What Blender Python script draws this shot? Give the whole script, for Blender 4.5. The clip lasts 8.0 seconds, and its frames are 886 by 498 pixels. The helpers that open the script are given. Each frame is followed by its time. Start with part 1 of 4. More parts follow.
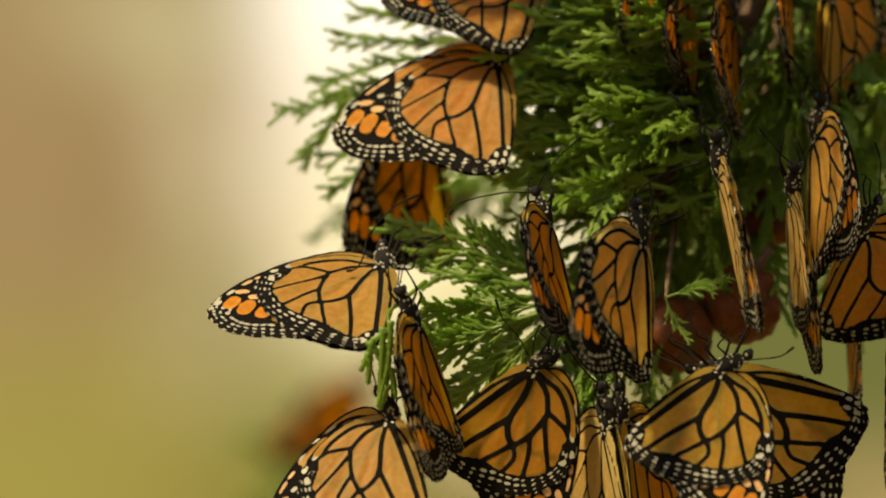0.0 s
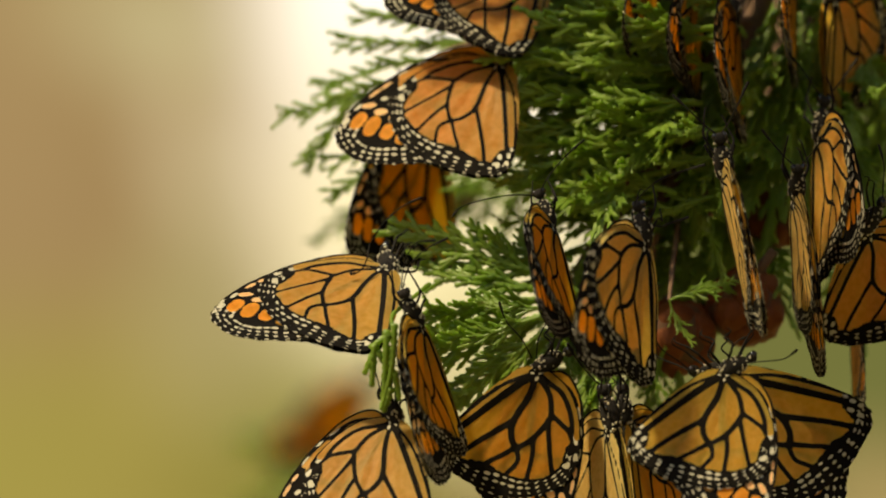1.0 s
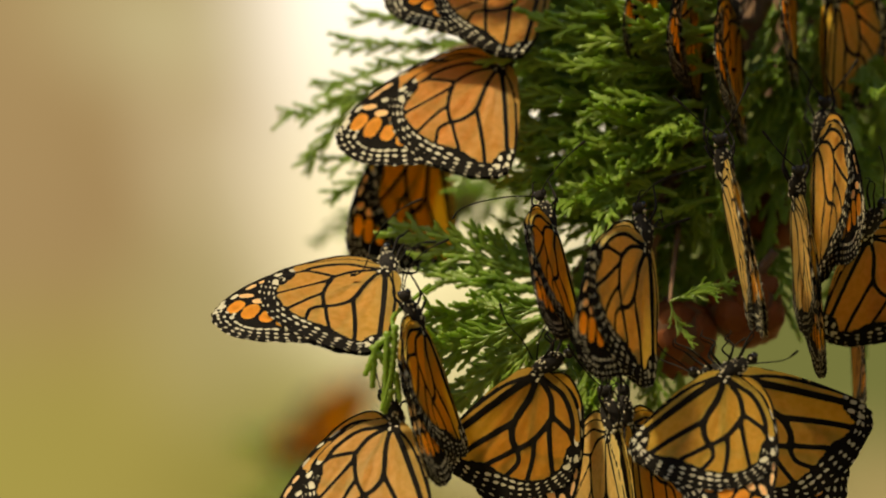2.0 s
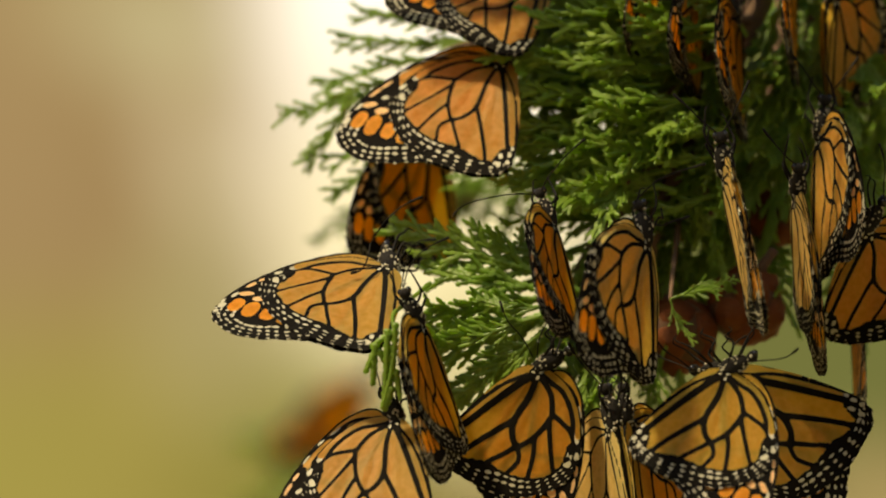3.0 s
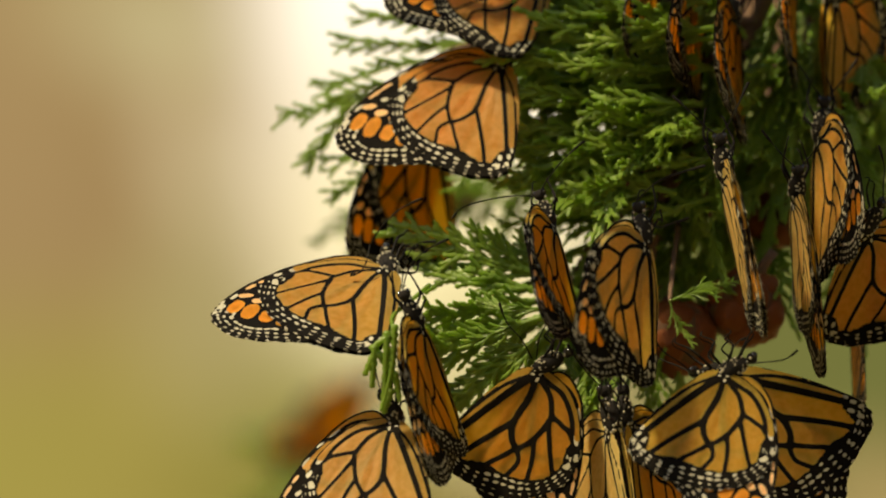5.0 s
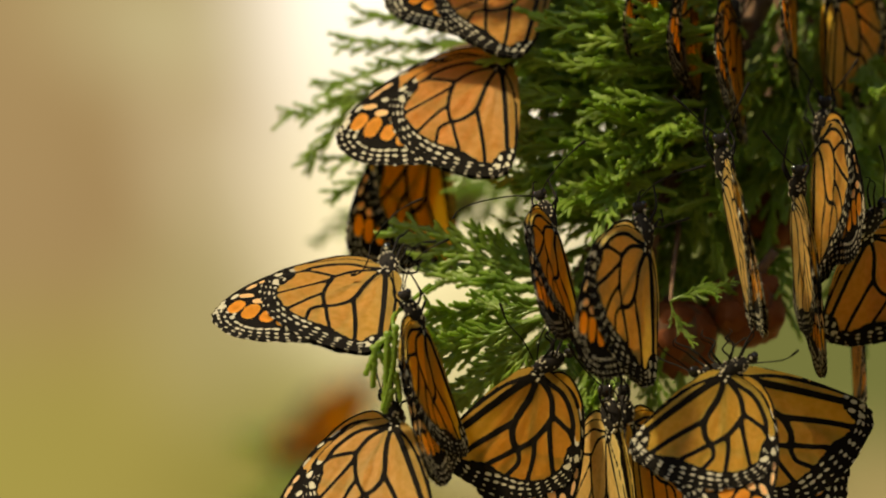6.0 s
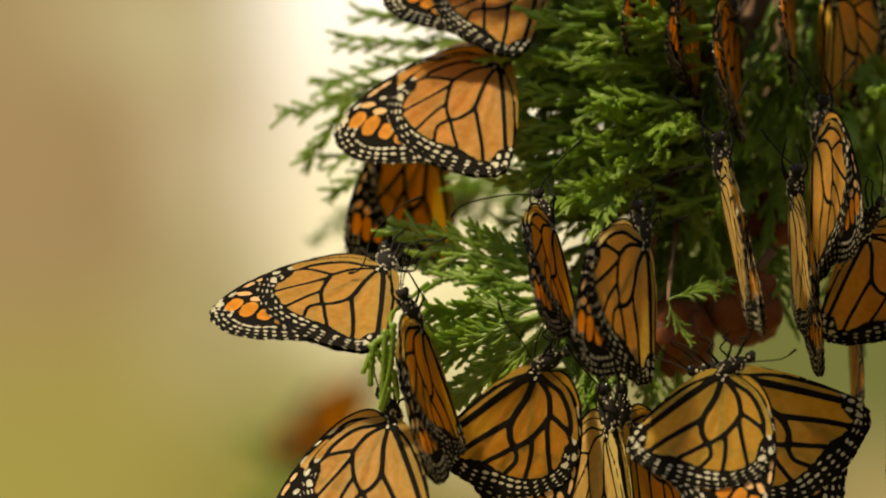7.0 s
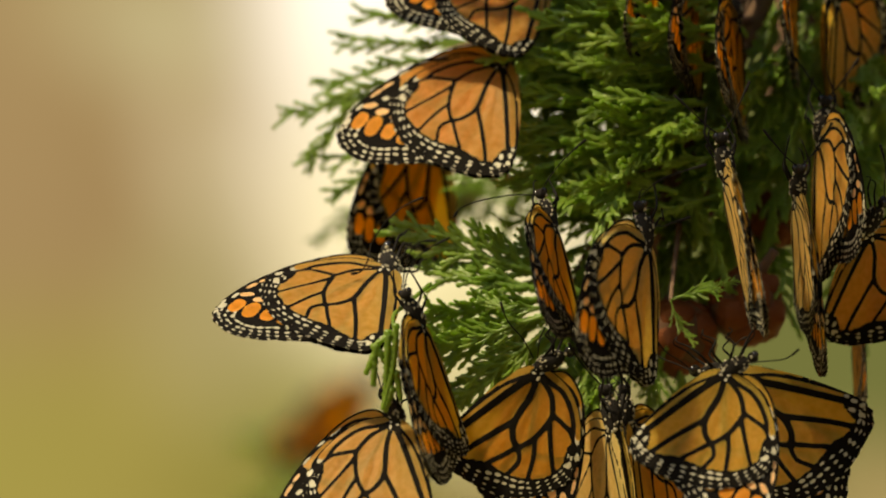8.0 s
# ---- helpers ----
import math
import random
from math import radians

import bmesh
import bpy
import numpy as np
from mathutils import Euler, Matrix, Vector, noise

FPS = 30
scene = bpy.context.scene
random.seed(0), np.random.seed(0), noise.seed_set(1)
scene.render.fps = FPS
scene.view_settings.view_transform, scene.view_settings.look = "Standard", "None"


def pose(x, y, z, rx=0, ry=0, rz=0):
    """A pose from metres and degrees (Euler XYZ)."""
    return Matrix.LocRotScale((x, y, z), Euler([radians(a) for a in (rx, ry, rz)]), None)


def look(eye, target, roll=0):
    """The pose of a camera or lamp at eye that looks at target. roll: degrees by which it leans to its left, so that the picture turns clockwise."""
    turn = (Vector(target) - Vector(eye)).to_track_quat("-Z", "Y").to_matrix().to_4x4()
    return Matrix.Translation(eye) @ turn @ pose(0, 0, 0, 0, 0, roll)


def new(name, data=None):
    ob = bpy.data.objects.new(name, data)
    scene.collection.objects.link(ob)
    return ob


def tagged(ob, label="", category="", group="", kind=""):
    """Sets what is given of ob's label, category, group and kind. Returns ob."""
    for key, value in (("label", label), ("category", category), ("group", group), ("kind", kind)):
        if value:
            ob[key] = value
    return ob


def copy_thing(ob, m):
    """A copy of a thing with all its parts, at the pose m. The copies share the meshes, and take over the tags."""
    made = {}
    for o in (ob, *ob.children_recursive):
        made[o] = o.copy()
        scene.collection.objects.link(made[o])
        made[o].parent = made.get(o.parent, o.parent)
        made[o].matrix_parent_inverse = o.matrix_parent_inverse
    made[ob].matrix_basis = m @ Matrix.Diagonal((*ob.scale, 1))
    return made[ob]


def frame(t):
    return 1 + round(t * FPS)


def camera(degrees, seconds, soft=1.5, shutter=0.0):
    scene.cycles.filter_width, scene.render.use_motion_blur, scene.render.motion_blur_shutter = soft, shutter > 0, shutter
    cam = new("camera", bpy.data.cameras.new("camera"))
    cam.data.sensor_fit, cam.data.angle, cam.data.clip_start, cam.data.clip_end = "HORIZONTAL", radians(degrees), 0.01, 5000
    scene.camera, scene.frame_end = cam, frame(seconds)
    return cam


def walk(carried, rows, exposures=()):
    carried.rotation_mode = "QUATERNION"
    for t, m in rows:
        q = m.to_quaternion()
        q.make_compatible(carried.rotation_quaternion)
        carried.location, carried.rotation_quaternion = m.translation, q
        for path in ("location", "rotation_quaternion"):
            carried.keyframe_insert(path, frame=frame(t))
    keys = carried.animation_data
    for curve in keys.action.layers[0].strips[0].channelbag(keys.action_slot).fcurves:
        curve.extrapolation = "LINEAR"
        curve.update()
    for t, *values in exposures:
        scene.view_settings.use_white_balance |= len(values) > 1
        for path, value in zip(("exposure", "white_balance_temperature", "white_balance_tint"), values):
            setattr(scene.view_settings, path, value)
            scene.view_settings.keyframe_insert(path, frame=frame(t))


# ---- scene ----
from collections import defaultdict

FOCUS = 2.0944          # distance from the lens to the sharp plane, metres
MID = Vector((0, 0, 1.6))   # middle of the sharp plane
MM = 0.001

cam = camera(6.0, 8.0, soft=2.0)
cam.data.dof.use_dof = True
cam.data.dof.focus_distance = FOCUS - 0.006
cam.data.dof.aperture_fstop = 9.0
STAND = look((0, -FOCUS, 1.6), MID)
walk(cam, [(0.0, STAND), (8.0, STAND)], [(0.0, 0.3, 8000, 3), (8.0, 0.3, 8000, 3)])

# ---------------------------------------------------------------- light
world = bpy.data.worlds.new("sky")
scene.world = world
world.use_nodes = True
wn = world.node_tree
sky = wn.nodes.new("ShaderNodeTexSky")
sky.sky_type = "NISHITA"
sky.sun_disc = False
sky.sun_elevation = radians(58)
sky.sun_rotation = radians(-110)
wn.links.new(sky.outputs["Color"], wn.nodes["Background"].inputs["Color"])
wn.nodes["Background"].inputs["Strength"].default_value = 0.15

sun_data = bpy.data.lights.new("sun", "SUN")
sun_data.energy = 4.9
sun_data.angle = radians(4.0)
sun_data.color = (1.0, 0.88, 0.68)
sun = new("sun", sun_data)
SUN_FROM = Vector((-0.50, -0.18, 0.85))
sun.matrix_world = look(SUN_FROM * 20 + MID, MID)


# ---------------------------------------------------------------- materials
class Nodes:
    """A small hand for node trees."""

    def __init__(self, name):
        self.mat = bpy.data.materials.new(name)
        self.mat.use_nodes = True
        self.tree = self.mat.node_tree
        self.tree.nodes.clear()
        self.out = self.add("ShaderNodeOutputMaterial")

    def add(self, kind, **inputs):
        node = self.tree.nodes.new(kind)
        for key, value in inputs.items():
            node.inputs[key.replace("_", " ")].default_value = value
        return node

    def link(self, a, b):
        self.tree.links.new(a, b)

    def coords(self, which="Object"):
        return self.add("ShaderNodeTexCoord").outputs[which]

    def noise(self, scale, detail=3.0, rough=0.55, coord=None):
        node = self.add("ShaderNodeTexNoise", Scale=scale, Detail=detail, Roughness=rough)
        self.link(coord or self.coords(), node.inputs["Vector"])
        return node.outputs["Fac"]

    def ramp(self, fac, *stops):
        node = self.add("ShaderNodeValToRGB")
        els = node.color_ramp.elements
        while len(els) < len(stops):
            els.new(0.5)
        for el, (at, colour) in zip(els, stops):
            el.position, el.color = at, (*colour, 1)
        self.link(fac, node.inputs["Fac"])
        return node.outputs["Color"]

    def mix(self, fac, a, b, blend="MIX"):
        node = self.tree.nodes.new("ShaderNodeMix")
        node.data_type, node.blend_type = "RGBA", blend
        for value, sock in ((fac, node.inputs[0]), (a, node.inputs[6]), (b, node.inputs[7])):
            if isinstance(value, (int, float)):
                sock.default_value = value
            elif isinstance(value, tuple):
                sock.default_value = (*value, 1)
            else:
                self.link(value, sock)
        return node.outputs[2]

    def bump(self, height, strength, distance):
        node = self.add("ShaderNodeBump", Strength=strength, Distance=distance)
        self.link(height, node.inputs["Height"])
        return node.outputs["Normal"]

    def principled(self, colour, rough, normal=None, **more):
        node = self.add("ShaderNodeBsdfPrincipled", Roughness=rough, **more)
        if isinstance(colour, tuple):
            node.inputs["Base Color"].default_value = (*colour, 1)
        else:
            self.link(colour, node.inputs["Base Color"])
        if normal:
            self.link(normal, node.inputs["Normal"])
        return node.outputs["BSDF"]

    def shade(self, a, b=None, fac=0.5):
        if b is None:
            self.link(a, self.out.inputs["Surface"])
            return self.mat
        node = self.add("ShaderNodeMixShader", Fac=fac)
        self.link(a, node.inputs[1])
        self.link(b, node.inputs[2])
        self.link(node.outputs["Shader"], self.out.inputs["Surface"])
        return self.mat


def wing_membrane(name, pale, deep, through_colour, share):
    """Scaled wing skin: dull above, and lets warm light through."""
    n = Nodes(name)
    tint = n.add("ShaderNodeObjectInfo").outputs["Random"]
    split = n.add("ShaderNodeSeparateXYZ")
    n.link(n.coords(), split.inputs[0])
    ray = n.tree.nodes.new("ShaderNodeMath")
    ray.operation = "ARCTAN2"
    n.link(split.outputs[1], ray.inputs[0])
    n.link(split.outputs[0], ray.inputs[1])
    span = n.tree.nodes.new("ShaderNodeVectorMath")
    span.operation = "LENGTH"
    n.link(n.coords(), span.inputs[0])
    polar = n.add("ShaderNodeCombineXYZ")
    n.link(ray.outputs[0], polar.inputs[0])
    stretch = n.add("ShaderNodeMath")
    stretch.operation = "MULTIPLY"
    stretch.inputs[1].default_value = 45.0
    n.link(span.outputs["Value"], stretch.inputs[0])
    n.link(stretch.outputs[0], polar.inputs[1])
    streak = n.noise(11, 2, 0.5, polar.outputs[0])
    large = n.noise(45, 2)
    fine = n.noise(1500, 2, 0.7)
    colour = n.mix(n.ramp(large, (0.35, (0.2, 0.2, 0.2)), (0.7, (0.6, 0.6, 0.6))), pale, deep)
    colour = n.mix(n.ramp(fine, (0.35, (0.86, 0.84, 0.8)), (0.7, (1.05, 1.03, 1.0))), colour, colour, "MIX")
    grain = n.mix(0.25, colour, n.ramp(fine, (0.3, tuple(c * 0.7 for c in deep)), (0.7, pale)))
    vary = n.mix(0.18, grain, n.ramp(tint, (0, deep), (1, pale)))
    vary = n.mix(n.ramp(streak, (0.42, (0.0, 0.0, 0.0)), (0.66, (0.85, 0.85, 0.85))), vary, tuple(min(1, c * 1.15 + 0.03) for c in pale))
    vary = n.mix(n.ramp(streak, (0.28, (0.4, 0.4, 0.4)), (0.46, (0.0, 0.0, 0.0))), vary, tuple(c * 0.72 for c in deep))
    beside = n.tree.nodes.new("ShaderNodeAttribute")
    beside.attribute_name = "vein_flush"
    halo = n.tree.nodes.new("ShaderNodeMath")
    halo.operation = "MULTIPLY"
    halo.inputs[1].default_value = 0.75
    n.link(beside.outputs["Fac"], halo.inputs[0])
    vary = n.mix(halo.outputs[0], vary, tuple(min(1, c * 1.2 + k) for c, k in zip(pale, (0.06, 0.045, 0.02))))
    relief = n.bump(streak, 0.3, 0.0006)
    small = n.add("ShaderNodeBump", Strength=0.1, Distance=0.0001)
    n.link(fine, small.inputs["Height"])
    n.link(relief, small.inputs["Normal"])
    face = n.principled(vary, 0.5, small.outputs["Normal"], Specular_IOR_Level=0.2)
    trans = n.add("ShaderNodeBsdfTranslucent")
    n.link(n.mix(0.75, vary, through_colour), trans.inputs["Color"])
    return n.shade(face, trans.outputs["BSDF"], share)


def plain(name, colour, dark, rough, scale, bump=0.2, depth=0.0002, **more):
    n = Nodes(name)
    big = n.noise(scale, 4)
    small = n.noise(scale * 9, 2, 0.7)
    mixed = n.mix(big, dark, colour)
    mixed = n.mix(0.3, mixed, n.ramp(small, (0.35, dark), (0.65, colour)))
    return n.shade(n.principled(mixed, rough, n.bump(small, bump, depth), **more))


WING = wing_membrane("hindwing_skin", (0.57, 0.365, 0.095), (0.49, 0.255, 0.035), (0.95, 0.61, 0.07), 0.66)
ORANGE = wing_membrane("orange_hindwing_skin", (0.58, 0.32, 0.045), (0.50, 0.22, 0.015), (1.0, 0.76, 0.20), 0.72)
GOLD = wing_membrane("golden_hindwing_skin", (0.57, 0.38, 0.060), (0.49, 0.265, 0.025), (0.94, 0.60, 0.07), 0.68)
FRESH = wing_membrane("fresh_hindwing_skin", (0.62, 0.36, 0.095), (0.54, 0.225, 0.032), (0.97, 0.53, 0.08), 0.68)
# paler copy of the wing skin, with sunlight on the wings painted in
LIT_PALE = wing_membrane("lit_pale_hindwing_skin", (0.74, 0.56, 0.22), (0.66, 0.44, 0.12), (0.95, 0.72, 0.22), 0.6)
# lighter skin standing in for direct sun on the tall monarch's near face
LIT_TAN = wing_membrane("lit_tan_hindwing_skin", (0.70, 0.48, 0.16), (0.60, 0.34, 0.07), (1.0, 0.80, 0.30), 0.72)
TIP = wing_membrane("forewing_skin", (0.70, 0.33, 0.04), (0.62, 0.24, 0.02), (0.97, 0.50, 0.05), 0.62)
CREAM = wing_membrane("peach_patch_skin", (0.80, 0.52, 0.26), (0.72, 0.40, 0.16), (0.97, 0.62, 0.25), 0.5)
BLACK = plain("wing_black", (0.007, 0.005, 0.003), (0.004, 0.003, 0.002), 0.8, 300, 0.3, Specular_IOR_Level=0.06)
WHITE = plain("wing_white", (0.48, 0.44, 0.31), (0.36, 0.31, 0.21), 0.6, 500)
FUR = plain("body_black", (0.020, 0.017, 0.014), (0.010, 0.008, 0.007), 0.8, 500, 0.6, 0.0004, Specular_IOR_Level=0.12)
EYE = plain("eye_black", (0.012, 0.010, 0.010), (0.006, 0.005, 0.005), 0.15, 400, 0.02)
LIMB = plain("limb_black", (0.012, 0.010, 0.008), (0.006, 0.005, 0.004), 0.7, 600, Specular_IOR_Level=0.1)
BARK = plain("twig_bark", (0.20, 0.11, 0.06), (0.09, 0.05, 0.03), 0.85, 240, 0.7, 0.0008)
CONE = plain("cone_brown", (0.19, 0.052, 0.010), (0.12, 0.03, 0.006), 0.65, 120, 0.5, 0.0006, Specular_IOR_Level=0.2)
CONE_SEAM = plain("cone_seam", (0.12, 0.05, 0.015), (0.07, 0.03, 0.01), 0.8, 200)


def leaf_material():
    n = Nodes("cypress_scales")
    rnd = n.add("ShaderNodeObjectInfo").outputs["Random"]
    big = n.noise(45, 3)
    fine = n.noise(900, 2, 0.6)
    colour = n.ramp(big, (0.28, (0.09, 0.18, 0.025)), (0.5, (0.23, 0.37, 0.05)), (0.7, (0.40, 0.53, 0.10)))
    colour = n.mix(0.3, colour, n.ramp(rnd, (0, (0.09, 0.18, 0.02)), (1, (0.24, 0.37, 0.05))))
    colour = n.mix(0.25, colour, n.ramp(fine, (0.35, (0.10, 0.16, 0.02)), (0.7, (0.32, 0.40, 0.09))))
    face = n.principled(colour, 0.34, n.bump(fine, 0.3, 0.0003), Specular_IOR_Level=0.6)
    trans = n.add("ShaderNodeBsdfTranslucent")
    n.link(n.mix(0.5, colour, (0.52, 0.76, 0.12)), trans.inputs["Color"])
    return n.shade(face, trans.outputs["BSDF"], 0.52)


LEAF = leaf_material()


def distance_material():
    """The unfocused woodland far behind, glowing, its wide soft drifts of light painted as colour."""
    n = Nodes("glowing_woodland")
    where = n.coords("Object")
    drift = n.noise(0.9, 2, 0.4, where)
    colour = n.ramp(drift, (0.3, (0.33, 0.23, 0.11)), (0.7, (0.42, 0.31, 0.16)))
    for x, z, wide, high, tint, amount, plateau in LIGHT_DRIFTS:
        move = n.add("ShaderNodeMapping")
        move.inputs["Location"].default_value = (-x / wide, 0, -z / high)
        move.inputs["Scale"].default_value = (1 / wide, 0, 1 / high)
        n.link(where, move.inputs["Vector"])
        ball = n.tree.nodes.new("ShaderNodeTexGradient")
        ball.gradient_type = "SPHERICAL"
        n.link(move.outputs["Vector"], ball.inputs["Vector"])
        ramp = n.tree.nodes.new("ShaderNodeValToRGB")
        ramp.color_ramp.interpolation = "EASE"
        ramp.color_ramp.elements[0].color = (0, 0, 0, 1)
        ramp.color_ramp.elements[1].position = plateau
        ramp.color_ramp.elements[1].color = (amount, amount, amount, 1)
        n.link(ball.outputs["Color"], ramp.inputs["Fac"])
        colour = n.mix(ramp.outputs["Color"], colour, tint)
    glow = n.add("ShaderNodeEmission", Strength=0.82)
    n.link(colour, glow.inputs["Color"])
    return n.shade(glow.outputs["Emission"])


# light painted on the far backdrop, metres: across, up, half width, half height, colour, amount
LIGHT_DRIFTS = [
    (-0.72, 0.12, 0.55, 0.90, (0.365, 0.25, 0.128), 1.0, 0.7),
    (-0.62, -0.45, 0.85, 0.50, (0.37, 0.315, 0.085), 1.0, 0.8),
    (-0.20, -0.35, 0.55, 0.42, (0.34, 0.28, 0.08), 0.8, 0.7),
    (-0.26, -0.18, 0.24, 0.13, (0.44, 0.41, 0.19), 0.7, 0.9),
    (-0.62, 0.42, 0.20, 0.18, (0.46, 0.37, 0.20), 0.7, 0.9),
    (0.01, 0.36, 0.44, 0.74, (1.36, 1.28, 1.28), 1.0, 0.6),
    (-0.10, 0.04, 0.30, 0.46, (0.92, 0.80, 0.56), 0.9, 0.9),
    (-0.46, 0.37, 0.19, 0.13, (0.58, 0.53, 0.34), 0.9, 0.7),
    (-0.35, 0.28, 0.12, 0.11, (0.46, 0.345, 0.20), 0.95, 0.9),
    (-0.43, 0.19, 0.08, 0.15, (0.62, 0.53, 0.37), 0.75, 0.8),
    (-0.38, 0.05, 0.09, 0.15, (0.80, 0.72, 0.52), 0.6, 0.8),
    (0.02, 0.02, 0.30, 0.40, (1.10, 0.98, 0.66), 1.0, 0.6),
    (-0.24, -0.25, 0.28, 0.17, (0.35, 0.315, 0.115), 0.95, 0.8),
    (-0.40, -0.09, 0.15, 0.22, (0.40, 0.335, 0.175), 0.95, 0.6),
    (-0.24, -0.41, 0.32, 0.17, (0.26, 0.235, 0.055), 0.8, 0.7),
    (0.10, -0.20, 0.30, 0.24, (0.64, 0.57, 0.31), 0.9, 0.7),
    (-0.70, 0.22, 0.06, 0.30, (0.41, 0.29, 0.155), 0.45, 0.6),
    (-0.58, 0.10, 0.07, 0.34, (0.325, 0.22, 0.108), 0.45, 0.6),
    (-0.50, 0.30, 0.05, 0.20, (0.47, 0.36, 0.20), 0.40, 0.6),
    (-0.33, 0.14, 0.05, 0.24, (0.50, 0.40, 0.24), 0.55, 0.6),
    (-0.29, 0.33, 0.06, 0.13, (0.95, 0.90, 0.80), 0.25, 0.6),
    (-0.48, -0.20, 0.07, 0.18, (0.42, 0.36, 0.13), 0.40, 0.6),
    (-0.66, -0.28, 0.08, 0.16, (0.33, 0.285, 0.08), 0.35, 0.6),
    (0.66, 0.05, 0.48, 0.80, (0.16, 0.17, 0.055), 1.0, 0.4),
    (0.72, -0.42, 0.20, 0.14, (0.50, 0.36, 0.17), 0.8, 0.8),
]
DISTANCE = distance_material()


def ground_material():
    n = Nodes("dry_grass")
    big = n.noise(0.5, 5)
    small = n.noise(30, 4, 0.7)
    colour = n.ramp(big, (0.3, (0.10, 0.11, 0.03)), (0.7, (0.24, 0.20, 0.09)))
    colour = n.mix(0.35, colour, n.ramp(small, (0.3, (0.06, 0.06, 0.02)), (0.7, (0.30, 0.26, 0.12))))
    return n.shade(n.principled(colour, 0.9, n.bump(small, 0.6, 0.03)))


# ---------------------------------------------------------------- mesh helpers
def mesh_of(name, bm, *materials):
    me = bpy.data.meshes.new(name)
    bm.to_mesh(me)
    bm.free()
    for m in materials:
        me.materials.append(m)
    for p in me.polygons:
        p.use_smooth = True
    return me


def attach(name, me, parent, label=""):
    ob = new(name, me)
    ob.parent = parent
    return tagged(ob, label)


def part(name, bm, material, parent, label=""):
    return attach(name, mesh_of(name, bm, material), parent, label)


def tube(bm, points, radii, sides=6, caps=True):
    """A tapered tube along points, closed at both ends."""
    points = [Vector(p) for p in points]
    rings, side = [], None
    for i, p in enumerate(points):
        ahead = (points[min(i + 1, len(points) - 1)] - points[max(i - 1, 0)]).normalized()
        if side is None:
            side = ahead.orthogonal().normalized()
        else:
            side = (side - ahead * side.dot(ahead)).normalized()
        other = ahead.cross(side)
        rings.append([bm.verts.new(p + radii[i] * (math.cos(a) * side + math.sin(a) * other))
                      for a in (2 * math.pi * k / sides for k in range(sides))])
    for a, b in zip(rings, rings[1:]):
        for k in range(sides):
            bm.faces.new((a[k], a[(k + 1) % sides], b[(k + 1) % sides], b[k]))
    if caps:
        bm.faces.new(rings[0][::-1])
        bm.faces.new(rings[-1])


def ball(bm, centre, radii, turn=None, rows=8, cols=12):
    """An ellipsoid."""
    turn = turn or Matrix.Identity(3)
    centre = Vector(centre)

    def at(i, j):
        a, b = math.pi * i / rows, 2 * math.pi * j / cols
        p = Vector((radii[0] * math.cos(a), radii[1] * math.sin(a) * math.cos(b), radii[2] * math.sin(a) * math.sin(b)))
        return bm.verts.new(centre + turn @ p)
    top, low = at(0, 0), at(rows, 0)
    rings = [[at(i, j) for j in range(cols)] for i in range(1, rows)]
    for j in range(cols):
        k = (j + 1) % cols
        bm.faces.new((top, rings[0][j], rings[0][k]))
        bm.faces.new((low, rings[-1][k], rings[-1][j]))
        for a, b in zip(rings, rings[1:]):
            bm.faces.new((a[j], b[j], b[k], a[k]))


def spline(points, steps=8, closed=False):
    """A smooth curve through points, as an array."""
    p = np.array(points, float)
    n = len(p)
    out = []
    for i in range(n if closed else n - 1):
        ids = [(i + k) % n if closed else min(max(i + k, 0), n - 1) for k in (-1, 0, 1, 2)]
        a, b, c, d = (p[k] for k in ids)
        for s in range(steps):
            t = s / steps
            out.append(0.5 * (2 * b + (c - a) * t + (2 * a - 5 * b + 4 * c - d) * t * t + (3 * b - a - 3 * c + d) * t ** 3))
    if not closed:
        out.append(p[-1])
    return np.array(out)


# ---------------------------------------------------------------- setting
bm = bmesh.new()
bmesh.ops.create_grid(bm, x_segments=60, y_segments=60, size=300)
for v in bm.verts:
    if v.co.length > 14:
        v.co.z = 0.5 * noise.noise(v.co * 0.05)
ground = new("ground", mesh_of("ground", bm, ground_material()))
tagged(ground, "dry grassy ground below the hanging bough", "ground", kind="structure")

# glowing ring all round; its unseen part is added for warm fill light
bm = bmesh.new()
rows = []
for i in range(72):
    a = radians(5 * i)
    rows.append([bm.verts.new((14 * math.sin(a), 14 * math.cos(a) - 14, z)) for z in (-1.6, 0, 3.0, 7.5)])
for a, b in zip(rows, rows[1:] + rows[:1]):
    for k in range(3):
        bm.faces.new((a[k], b[k], b[k + 1], a[k + 1]))
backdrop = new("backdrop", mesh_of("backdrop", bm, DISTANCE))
backdrop.location = (0, 12.0, 1.6)
tagged(backdrop, "glowing backdrop painted as sunlit woodland far behind, wholly out of focus", "backdrop", kind="structure")


